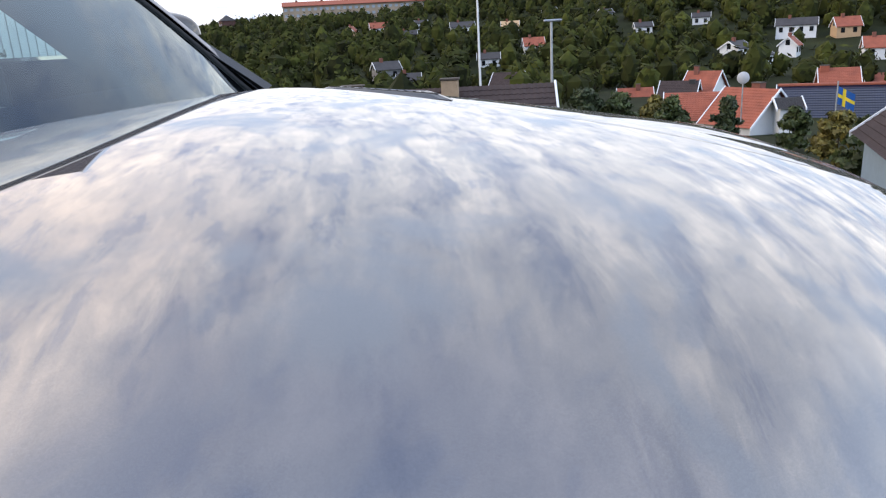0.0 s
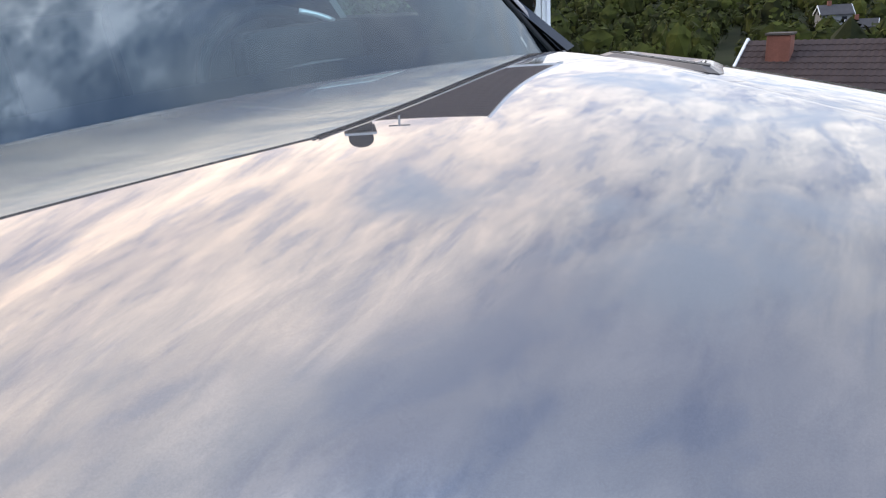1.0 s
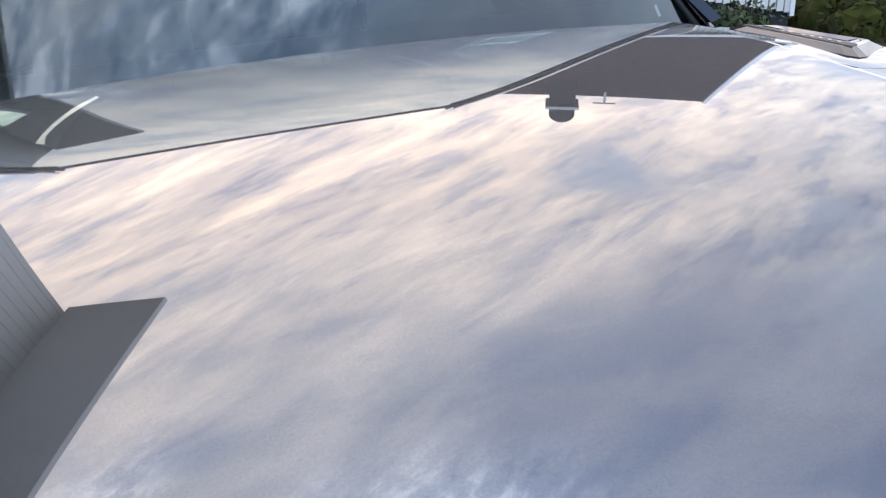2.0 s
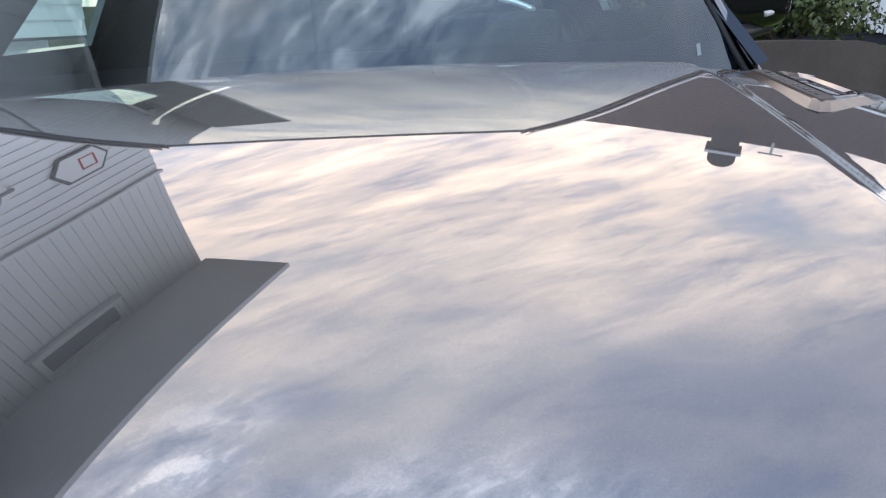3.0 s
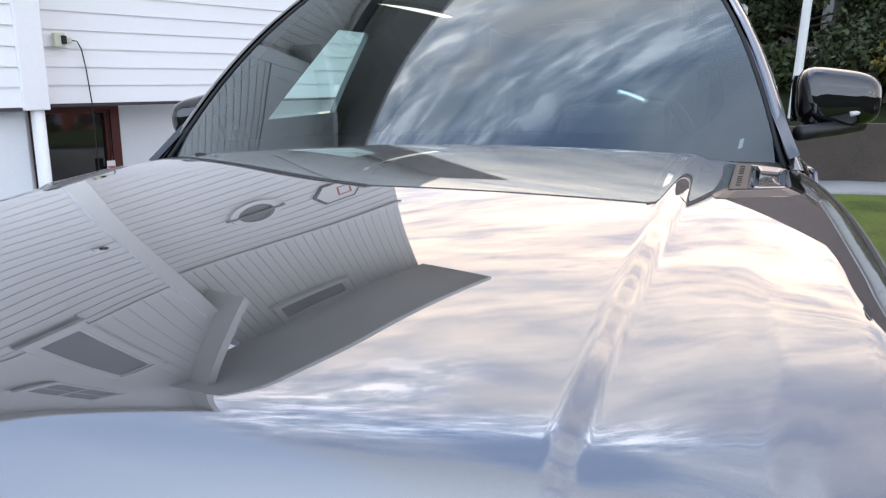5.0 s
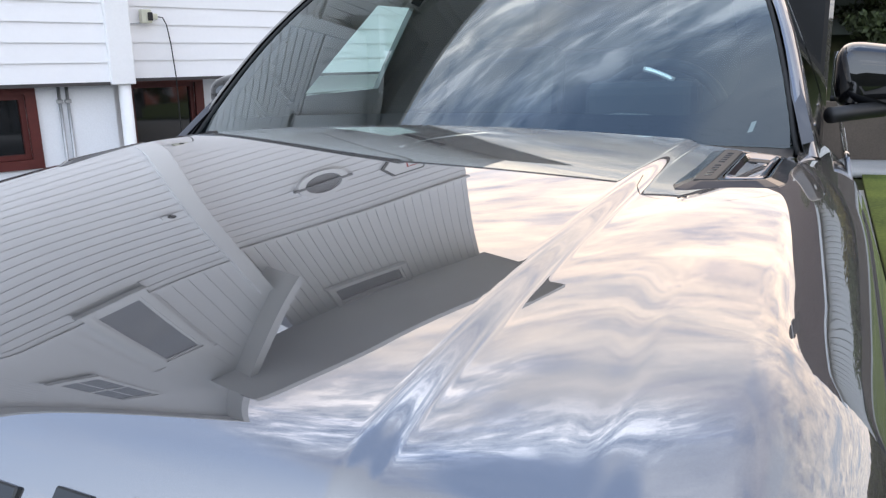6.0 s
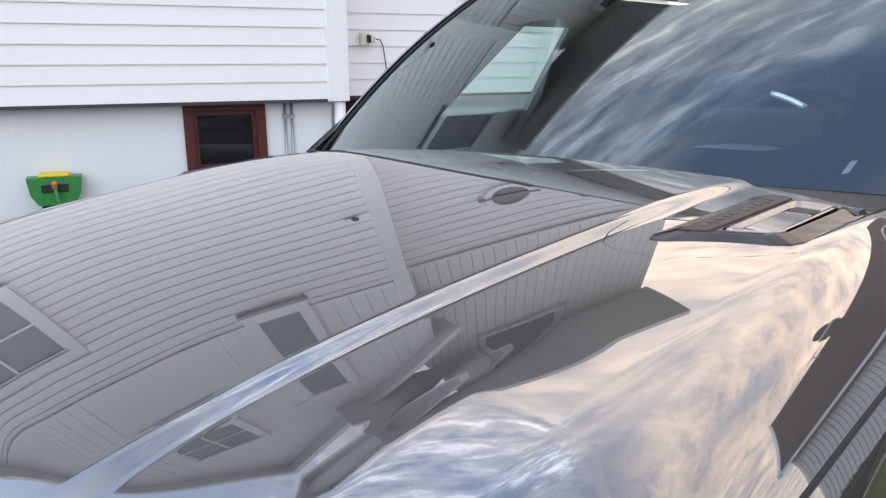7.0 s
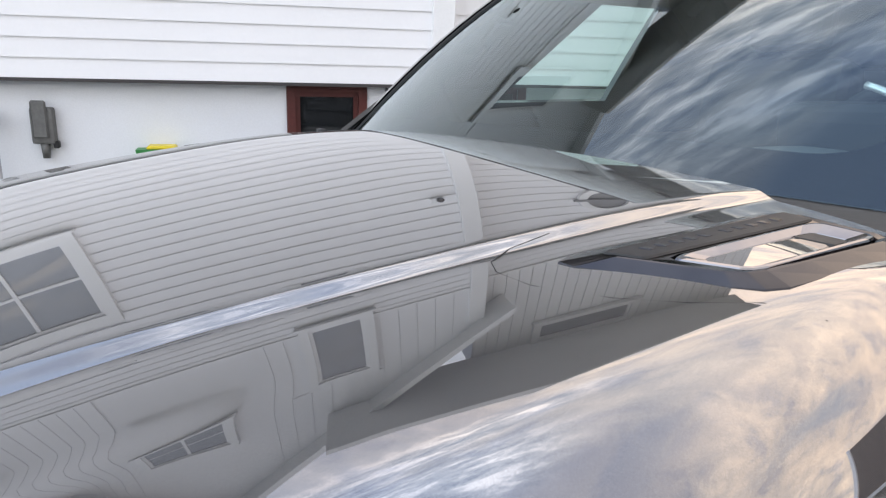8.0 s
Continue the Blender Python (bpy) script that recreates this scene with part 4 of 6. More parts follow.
    part("flex", tube([(0.0, 0, -0.02), (0.12, -0.004, -0.015), (0.22, -0.004, -0.005)], 0.004, 6), GALV, k)
    w = tagged(empty("warning_sign", on(0.93, 0.735, 0.44)), "small red and white notice on the window frame", "sign")
    part("plate", box(-0.035, 0.035, -0.004, 0.004, -0.06, 0.06), WHITE_TRIM, w)
    for i in range(3):
        part("bar", box(-0.03, 0.03, -0.008, -0.004, -0.05 + 0.025 * i, -0.035 + 0.025 * i), RED_PLASTIC, w)
    # small camera lamp on the gable boards
    c = tagged(empty("wall_lamp", on(-0.18, -0.02, 2.76)), "small dark outdoor lamp on white boards", "lamp")
    part("bracket", box(-0.06, 0.06, -0.03, 0.0, -0.03, 0.03, 0.006), WHITE_TRIM, c)
    part("head", rod((0.02, -0.03, 0.0), (0.02, -0.09, -0.01), 0.030, n=12), DARK_RUBBER, c)
    # oval window and six-sided plaque on the recessed wall
    o = tagged(empty("oval_window", on(1.55, RECESS - 0.02, 3.14)), "white oval window crossed by a bar", "window")
    for nm, r0, r1, y0, y1, mat in (("surround", 1.0, 0.72, -0.05, 0.02, WHITE_TRIM), ("pane", 0.72, 0.0, -0.01, 0.0, GREY_PANE)):
        bm = bmesh.new()
        n = 28
        ring = [[bm.verts.new((0.31 * q * math.cos(2 * math.pi * i / n), yy, 0.235 * q * math.sin(2 * math.pi * i / n))) for i in range(n)]
                for q, yy in ((r0, y1), (r0, y0), (max(r1, 0.001), y0), (max(r1, 0.001), y1))]
        for a, b2 in zip(ring, ring[1:]):
            for i in range(n):
                bm.faces.new((a[i], a[(i + 1) % n], b2[(i + 1) % n], b2[i]))
        part(nm, bm, mat, o)
    part("bar", box(-0.36, 0.36, -0.062, -0.02, -0.02, 0.02, 0.004), GREY_PANE, o)
    h = tagged(empty("wall_plaque", on(2.66, RECESS - 0.02, 3.26)), "white six sided plaque with a thin dark edge", "plaque")
    hexa = [(-0.36, 0.0), (-0.22, 0.19), (0.22, 0.19), (0.36, 0.0), (0.22, -0.19), (-0.22, -0.19)]
    part("edge", prism(hexa, -0.03, 0.0), GREY_PLASTIC, h)
    part("face", prism([(x * 0.90, z * 0.86) for x, z in hexa], -0.036, -0.028), WHITE_TRIM, h)
    for x0, x1, z0, z1 in ((-0.02, 0.18, 0.07, 0.085), (-0.02, 0.18, -0.085, -0.07), (-0.02, 0.0, -0.07, 0.07), (0.16, 0.18, -0.07, 0.07)):
        part("line", box(x0, x1, -0.041, -0.035, z0, z1), RED_PLASTIC, h)
    # spray lance leaning beside the window
    l = tagged(empty("spray_gun", on(1.12, 0.42, 0.10)), "black and lime spray gun hooked on the wall", "spray gun")
    part("body", box(-0.03, 0.03, -0.03, 0.03, 0.0, 0.26, 0.012, seg=2), BLACK_TRIM, l)
    part("head", box(-0.03, 0.14, -0.03, 0.03, 0.20, 0.29, 0.02, seg=2), BLACK_TRIM, l)
    part("stripe", box(0.02, 0.13, -0.033, 0.033, 0.175, 0.20, 0.006), LIME_PLASTIC, l, "lime green stripe")
    part("trigger", tube([(0.03, 0, 0.05), (0.08, 0, 0.07), (0.12, 0, 0.06)], 0.01, 8), BLACK_TRIM, l)


def garden():
    bush(3.9, 11.0, 1.5, 1.1, 5000, LEAF_YELLOW, "bush with yellowing autumn leaves on the bank", 11, 0.05)
    bush(5.3, 10.7, 1.4, 0.95, 5000, LEAF, "low green bush on the bank", 12, 0.05)
    bush(6.9, 10.3, 1.3, 0.8, 4000, LEAF_DARK, "low dark bush on the bank", 13, 0.05)
    bush(2.9, 11.6, 1.2, 1.6, 5000, LEAF_DARK, "dark evergreen bush beside the house", 14, 0.045)
    bush(8.3, 9.4, 1.2, 0.7, 3000, LEAF_DARK, "low dark bush at the garden edge", 15, 0.05)
    tree(1.9, 12.6, 3.0, 1.7, 16000, LEAF_DARK, "dark conifer in front of a green wall", 21, 0.05, 0.05)
    tree(0.6, 14.2, 3.2, 2.3, 18000, LEAF_DARK, "dark leafy tree above the retaining wall", 22, 0.065, 0.12)
    tree(-0.6, 13.0, 3.0, 2.0, 14000, LEAF, "green tree above the retaining wall", 23, 0.06, 0.10)
    tree(3.2, 12.2, 3.2, 1.3, 12000, LEAF, "young conifer beside the wall", 24, 0.045, 0.05)
    po = tagged(empty("fence_post", Matrix.Translation((1.72, 10.6, terrain(1.72, 10.6)))), "white round post on the bank", "post")
    part("post", rod((0, 0, -0.3), (0, 0, 3.2), 0.06, 0.055, 10), FAR_WHITE, po)
    # grass blades on the lawn beside the car
    rng = np.random.default_rng(9)
    n = 60000
    x = rng.uniform(1.3, 7.0, n)
    y = 1.0 + 7.0 * rng.random(n) ** 0.9
    hgt = 0.02 + 0.035 * rng.random(n)
    ang = rng.uniform(0, 6.28, n)
    lean = rng.normal(scale=0.012, size=(n, 2))
    zz = np.array([terrain(a, b) for a, b in zip(x, y)])
    wv = 0.004
    v0 = np.stack([x - wv * np.cos(ang), y - wv * np.sin(ang), zz - 0.005], 1)
    v1 = np.stack([x + wv * np.cos(ang), y + wv * np.sin(ang), zz - 0.005], 1)
    v2 = np.stack([x + lean[:, 0], y + lean[:, 1], zz + hgt], 1)
    me = bpy.data.meshes.new("lawn")
    me.from_pydata(np.stack([v0, v1, v2], 1).reshape(-1, 3).tolist(), [], np.arange(3 * n).reshape(-1, 3).tolist())
    me.materials.append(BLADES)
    tagged(new("lawn", me), "short green grass blades beside the drive", "grass", kind="stuff")


# ---------------------------------------------------------------- the white house
# In the house's own frame x runs along its front, y into it.
HOUSE = pose(-3.725, 3.432, 0, 0, 0, 70)
ZB, ZT, ZV, ZE = 1.004, 3.87, 3.915, 5.89     # foot of the boards, their top on the gable and on the recessed wall, eaves
PITCH = 0.1325
RECESS, CORNER, GX0 = 0.35, 3.565, -6.6
APEX, APEX_Z, RAKE_Z = -2.75, 7.55, 4.68      # gable top, and the rake's height at the corner board
SLOPE = (APEX_Z - RAKE_Z) / (0.2 - APEX)


def rake(x):
    return APEX_Z - SLOPE * abs(x - APEX)


def holes(spans, x0, x1, z0, z1):
    """The lengths of a row of boards between z0 and z1 that the openings leave."""
    cuts = sorted((a, b) for a, b, lo, hi in spans if lo < z1 - 0.02 and hi > z0 + 0.02)
    out, x = [], x0
    for a, b in cuts:
        if a > x:
            out.append((x, a))
        x = max(x, b)
    if x < x1:
        out.append((x, x1))
    return out


def window(parent, x0, x1, z0, z1, y, frame, glass, bars=(0, 0), cas=0.07, sill=True, depth=0.05, label=""):
    w = empty("window", parent=parent)
    if label:
        w["label"] = label
    def rail(name, x0, x1, z0, z1, t, ya, yb):
        """A mitred rectangular frame."""
        bm = bmesh.new()
        rows = [[bm.verts.new(q) for q in ((x0 - d, yy, z0 - d), (x1 + d, yy, z0 - d), (x1 + d, yy, z1 + d), (x0 - d, yy, z1 + d))] for d, yy in ((t, yb), (t, ya), (0, ya), (0, yb))]
        for a, b in zip(rows, rows[1:] + rows[:1]):
            for i in range(4):
                j = (i + 1) % 4
                bm.faces.new((a[i], a[j], b[j], b[i]))
        part(name, bm, frame, w)
    t = 0.035
    rail("frame", x0, x1, z0, z1, cas, y - depth, y + 0.02)
    rail("sash", x0 + t, x1 - t, z0 + t, z1 - t, t, y - depth * 0.5, y + 0.02)
    nx, nz = bars
    for i in range(nx):
        c = x0 + (x1 - x0) * (i + 1) / (nx + 1)
        part("bar", box(c - 0.018, c + 0.018, y - depth * 0.4, y + 0.01, z0 + t, z1 - t, 0.003), frame, w)
    for i in range(nz):
        c = z0 + (z1 - z0) * (i + 1) / (nz + 1)
        part("bar", box(x0 + t, x1 - t, y - depth * 0.36, y + 0.012, c - 0.018, c + 0.018, 0.003), frame, w)
    part("pane", box(x0 + t, x1 - t, y - 0.004, y + 0.006, z0 + t, z1 - t), glass, w)
    if sill:
        part("sill", box(x0 - cas - 0.03, x1 + cas + 0.03, y - depth - 0.05, y, z0 - cas - 0.035, z0 - cas, 0.006), frame, w)
    return w


def house():
    root = tagged(empty("house", HOUSE), "white timber house with lapped boards over a plastered basement", "house")
    # basement, set back under the boards
    for x0, x1, y, hole in ((GX0, 0.06, 0.12, (-1.0, -0.53, 0.49, 0.93)), (0.062, CORNER, 0.80, (0.42, 0.98, 0.30, 0.93))):
        bm = bmesh.new()
        o = [bm.verts.new((x, y, z)) for x, z in ((x0, -1.6), (x1, -1.6), (x1, ZB), (x0, ZB))]
        i = [bm.verts.new((x, y, z)) for x, z in ((hole[0], hole[2]), (hole[1], hole[2]), (hole[1], hole[3]), (hole[0], hole[3]))]
        for k in range(4):
            bm.faces.new((o[k], o[(k + 1) % 4], i[(k + 1) % 4], i[k]))
        r = bmesh.ops.extrude_face_region(bm, geom=bm.faces[:])
        bmesh.ops.translate(bm, vec=(0, 0.20, 0), verts=[g for g in r["geom"] if isinstance(g, bmesh.types.BMVert)])
        part("wall", bm, PLASTER, root, "white plastered basement wall")
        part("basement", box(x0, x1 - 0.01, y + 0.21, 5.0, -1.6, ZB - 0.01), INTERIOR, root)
    # dark strips put in to draw the shadow line below the lowest boards
    part("shadow_strip", box(GX0, -0.002, -0.020, 0.118, ZB - 0.024, ZB - 0.002), ROOF_DARK, root, "dark strip drawing the shadow line under the boards")
    part("shadow_strip", box(0.175, CORNER, RECESS - 0.020, RECESS + 0.028, ZB - 0.024, ZB - 0.002), ROOF_DARK, root)
    part("ceiling_board", box(0.18, CORNER, RECESS + 0.03, 0.80, ZB + 0.004, ZB + 0.02), SOFFIT, root)
    # timber storeys
    top = [(GX0, rake(GX0)), (APEX, APEX_Z), (0.168, rake(0.168))]
    gable = part("wall", prism([(GX0, ZB)] + top + [(0.168, ZB)], 0.02, 5.0), WHITE_WOOD, root, "white boarded gable wall")
    rear = part("wall", box(0.172, CORNER, RECESS + 0.02, 5.0, ZB + 0.002, ZE + 0.2), WHITE_WOOD, root, "white boarded recessed wall")
    spans = [(-4.33, -2.95, 2.07, 3.34), (-1.62, -0.90, 3.70, 5.2)]
    z = ZB
    while z < ZT - 0.02:
        for a, b in holes(spans, GX0, 0.0, z, z + PITCH):
            bm = bmesh.new()
            prism([(-0.016, 0.0), (0.02, 0.0), (0.02, PITCH), (-0.003, PITCH)], 0, b - a, bm=bm)
            part("board", bm, WHITE_WOOD, gable, matrix=Matrix.Translation((a, 0, z)) @ Matrix(((0, 1, 0, 0), (1, 0, 0, 0), (0, 0, 1, 0), (0, 0, 0, 1))))
        z += PITCH
    part("drip_board", box(GX0, -0.002, -0.035, 0.0, ZT + 0.0, ZT + 0.035, 0.004), WHITE_TRIM, root)
    z = ZB
    while z < ZV - 0.02:
        bm = bmesh.new()
        prism([(RECESS - 0.016, 0.0), (RECESS + 0.02, 0.0), (RECESS + 0.02, PITCH), (RECESS - 0.003, PITCH)], 0, CORNER - 0.172, bm=bm)
        part("board", bm, WHITE_WOOD, rear, matrix=Matrix.Translation((0.172, 0, z)) @ Matrix(((0, 1, 0, 0), (1, 0, 0, 0), (0, 0, 1, 0), (0, 0, 0, 1))))
        z += PITCH
    part("drip_board", box(0.175, CORNER + 0.02, RECESS - 0.06, RECESS, ZV - 0.01, ZV + 0.035, 0.004), WHITE_TRIM, root)
    # standing boards with cover strips on the upper recessed wall
    x = 0.19
    while x < CORNER - 0.02:
        w = min(0.135, CORNER - x)
        top = 5.38 if 0.88 < x + w and x < 2.17 else ZE
        part("upright_board", box(x, x + w - 0.004, RECESS - 0.010, RECESS + 0.018, ZV + 0.036, top, 0.004), WHITE_WOOD, rear)
        x += 0.137
    # standing boards of the gable, nearly flush
    x = GX0 + 0.01
    while x < 0.0:
        w = 0.176
        for a, b, c in ((x, ZT + 0.036, None),):
            if any(s0 - 0.02 < x + w and s1 + 0.02 > x and lo < 4.7 for s0, s1, lo, hi in spans[1:]):
                hi0 = 5.20
            elif -3.5 < x + w and x < -2.2:
                hi0 = None
            else:
                hi0 = ZT + 0.036
            if hi0 is not None:
                t0, t1 = rake(x) - 0.03, rake(x + w) - 0.03
                bm = prism([(x, hi0), (x + w - 0.003, hi0), (x + w - 0.003, t1), (x, t0)], 0.004, 0.016)
                part("gable_board", bm, WHITE_WOOD, gable)
        x += 0.179
    # corner board and downpipe
    part("corner_board", box(0.0, 0.17, -0.045, 0.02, ZB - 0.02, rake(0.17) - 0.05, 0.006), WHITE_TRIM, root)
    pipe = rod((0.105, 0.02, -1.0), (0.105, 0.02, ZB - 0.02), 0.045, n=14)
    part("downpipe", pipe, WHITE_TRIM, root, "white round downpipe", smooth=True)
    # windows
    window(root, -4.22, -3.06, 2.20, 3.21, -0.012, WHITE_TRIM, SKY_PANE, (1, 1), 0.11, label="white casement window with glazing bars")
    window(root, -1.52, -1.01, 3.85, 5.06, -0.012, WHITE_TRIM, SKY_PANE, (0, 0), 0.09, label="narrow white window in the gable")
    window(root, -3.30, -2.41, 4.88, 5.80, -0.012, WHITE_TRIM, SKY_PANE, (1, 1), 0.08, label="white attic window with glazing bars")
    window(root, 0.95, 2.10, 5.46, 5.80, RECESS - 0.01, WHITE_TRIM, SKY_PANE, (0, 0), 0.07, label="white window under the eaves")
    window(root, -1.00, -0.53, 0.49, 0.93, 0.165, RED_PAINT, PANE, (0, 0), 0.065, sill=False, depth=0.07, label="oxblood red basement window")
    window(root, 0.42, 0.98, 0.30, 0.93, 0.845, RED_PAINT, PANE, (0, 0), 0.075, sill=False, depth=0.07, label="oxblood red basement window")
    # roof of the gable: two slopes with an overhang, barge boards at the front
    over, th = 0.28, 0.07
    for sgn, x1 in ((1, 0.42), (-1, GX0 - 0.3)):
        z1 = rake(x1)
        bm = prism([(APEX, APEX_Z), (x1, z1), (x1, z1 + th), (APEX, APEX_Z + th * 1.25)], -over, 5.1)
        part("roof", bm, ROOF_DARK, root, "dark tiled gable roof")
        bm = prism([(APEX, APEX_Z - 0.05), (x1, z1 - 0.05), (x1, z1 + th + 0.01), (APEX, APEX_Z + th * 1.25 + 0.01)], -over - 0.03, -over - 0.002)
        part("barge_board", bm, WHITE_TRIM, root)
        bm = prism([(APEX, APEX_Z - 0.03), (x1, z1 - 0.03), (x1, z1 - 0.004), (APEX, APEX_Z - 0.004)], -over, RECESS - 0.02)
        part("soffit", bm, SOFFIT, root)
    # main roof over the recessed wall, deep eaves
    prof = [(-0.79, ZE), (2.2, ZE + 1.9), (2.2, ZE + 2.0), (-0.79, ZE + 0.05)]
    bm = bmesh.new()
    prism([(y, z) for y, z in prof], 0, 1, bm=bm)
    place = Matrix(((0, CORNER + 0.12 + 1.45, 0, -1.45), (1, 0, 0, 0), (0, 0, 1, 0), (0, 0, 0, 1)))
    bmesh.ops.transform(bm, matrix=place, verts=bm.verts)
    part("roof", bm, ROOF_DARK, root, "dark main roof with deep eaves")
    part("soffit", box(-1.45, CORNER + 0.12, -0.79, RECESS + 0.02, ZE - 0.03, ZE - 0.004), SOFFIT, root)
    part("fascia", box(-1.45, CORNER + 0.13, -0.812, -0.792, ZE - 0.03, ZE + 0.06), SOFFIT, root)
    return root


# ---------------------------------------------------------------- the car
# Car frame: x to its left side, y to its tail, z up from the road; the drive tilts it by 3.7 degrees.
TILT = 0.0645
CAR = Matrix(((0.99792, 0, -TILT, 1.15 * TILT), (0, 1, 0, 0), (TILT, 0, 0.99792, 1.10 - 1.15 * 0.99792), (0, 0, 0, 1)))
HY = [-0.02, 0.06, 0.10, 0.14, 0.20, 0.28, 0.40, 0.60, 0.80, 1.04, 1.30]
HZ = [0.80, 0.955, 1.012, 1.0588, 1.0911, 1.1141, 1.1411, 1.1723, 1.1958, 1.2143, 1.2084]
HALF = 0.862                      # half width of the bonnet at its shut line


def bends(xs, ys):
    """Second derivatives of the smooth curve through the heights."""
    n = len(xs)
    a, r = np.zeros((n, n)), np.zeros(n)
    a[0, 0] = a[-1, -1] = 1
    for i in range(1, n - 1):
        h0, h1 = xs[i] - xs[i - 1], xs[i + 1] - xs[i]
        a[i, i - 1:i + 2] = h0, 2 * (h0 + h1), h1
        r[i] = 6 * ((ys[i + 1] - ys[i]) / h1 - (ys[i] - ys[i - 1]) / h0)
    return [float(v) for v in np.linalg.solve(a, r)]


BEND = bends(HY, HZ)


def profile(y):
    """Height of the bonnet along its middle."""
    y = max(HY[0], min(HY[-1], y))
    i = max(k for k in range(len(HY) - 1) if HY[k] <= y)
    h, a, b = HY[i + 1] - HY[i], HY[i + 1] - y, y - HY[i]
    return ((BEND[i] * a ** 3 + BEND[i + 1] * b ** 3) / (6 * h) + (HZ[i] / h - BEND[i] * h / 6) * a + (HZ[i + 1] / h - BEND[i + 1] * h / 6) * b)


FOLD = 0.28                       # ahead of this line the nose turns down
FOLD_SLOPE = (profile(FOLD + 1e-4) - profile(FOLD - 1e-4)) / 2e-4


def deck(y):
    """The bonnet's height as if the nose did not turn down."""
    if y >= FOLD:
        return profile(y)
    return HZ[5] + FOLD_SLOPE * (y - FOLD) + 0.5 * BEND[5] * (y - FOLD) ** 2


def sweep(a):
    """How far the nose runs back towards the sides."""
    return 0.1368 * a * a + 1.5 * max(0.0, a - 0.50) ** 2


RIB = 0.0023                      # height of the low rib outside each crease


def bonnet_z(x, y):
    a = abs(x)
    q = y - (sweep(a) + 0.045 * smooth01((a - 0.650) / 0.035)) * max(0.0, min(1.0, (1.0 - y) / 0.6))
    z = deck(y) - (1 - 0.94 * smooth01((a - 0.50) / 0.20)) * (deck(q) - profile(q)) - 0.0735 * x * x
    z += RIB * smooth01((a - 0.642) / 0.036) * smooth01((0.58 - y) / 0.16) - 0.005 + 0.004 * (y - 0.7)
    e = a - (0.48 + 0.096 * y)                      # distance outside the crease
    z -= 0.0080 * smooth01(e / 0.029)
    b = max(0.0, e - 0.014)
    n = max(0.0, 0.45 - y)
    z += b * (0.0456 - 0.3236 * b - 0.0521 * (y - 0.6) - 0.0656 * (y - 0.6) ** 2 - 0.0973 * b * (y - 0.6) - 1.1622 * n * n - 0.9925 * b * n)
    t = max(0.0, min(0.999, (a - 0.755) / 0.12))     # the shoulder rolls over into the flank
    return z - 0.11 * (1 - (1 - t ** 1.6) ** (1 / 1.6))


def rear_y(x):
    """Where the screen meets the body."""
    return 1.090 + 0.018 * (x / 0.79) ** 2


def nose_y(x):
    return 0.055 + sweep(abs(x)) + 0.035 * smooth01((abs(x) - 0.62) / 0.24)


def bonnet_mesh():
    inner = spaced(0.0, 0.46, 24)
    outer = spaced(0.470, 0.640, 44) + spaced(0.648, 0.745, 16) + [0.75 + (HALF - 0.75) * (1 - (1 - i / 20) ** 2) for i in range(21)]
    half = inner + outer
    xs = sorted({-v for v in half} | set(half))

    def f(u, v):
        y0, y1 = nose_y(u), rear_y(u)
        y = y0 + (y1 - y0) * v ** 1.3
        return (u, y, bonnet_z(u, y))
    vs = spaced(0, 1, 110)
    bm = grid_sheet(f, xs, vs)
    # turned-down flange along the rim
    rim = [f(u, 0) for u in xs] + [f(xs[-1], v) for v in vs[1:]] + [f(u, 1) for u in xs[::-1][1:]] + [f(xs[0], v) for v in vs[::-1][1:-1]]
    a = [bm.verts.new(p) for p in rim]
    b = [bm.verts.new((p[0] * 0.997, p[1] + (0.004 if p[1] < 0.6 else 0), p[2] - 0.022)) for p in rim]
    for i in range(len(a)):
        j = (i + 1) % len(a)
        bm.faces.new((a[i], a[j], b[j], b[i]))
    return bm


def screen(u, v, off=0.0):
    """A point of the windscreen; off lifts it from the glass."""
    xb, xt = u * 0.746, u * 0.505
    yb, zb = 1.0917 + 0.190 * u * u, 1.1855 - 0.0362 * u * u
    yt, zt = 1.9242 + 0.0170 * u * u, 1.7046 - 0.0100 * u * u
    bow = (0.0304 - 0.0113 * (1 - u * u)) * math.sin(math.pi * max(0.0, min(1.0, v))) + off
    swell = 0.030 * u * math.sin(math.pi * max(0.0, min(1.0, v)))
    return (xb + (xt - xb) * v + swell, yb + (yt - yb) * v - bow * 0.62, zb + (zt - zb) * v + bow * 0.78)


def rounded_loop(x0, x1, y0, y1, r, n=10, rx=None):
    rx = rx or r
    out = []
    for cx, cy, a0 in ((x1 - rx, y0 + r, -90), (x1 - rx, y1 - r, 0), (x0 + rx, y1 - r, 90), (x0 + rx, y0 + r, 180)):
        for i in range(n):
            a = radians(a0 + 90 * i / (n - 1))
            out.append((cx + rx * math.cos(a), cy + r * math.sin(a)))
    # finer along the straight stretches
    res = []
    for i, p in enumerate(out):
        q = out[(i + 1) % len(out)]
        res.append(p)
        gap = math.hypot(q[0] - p[0], q[1] - p[1])
        k = int(gap / 0.05)
        for j in range(1, k):
            res.append((p[0] + (q[0] - p[0]) * j / k, p[1] + (q[1] - p[1]) * j / k))
    return res


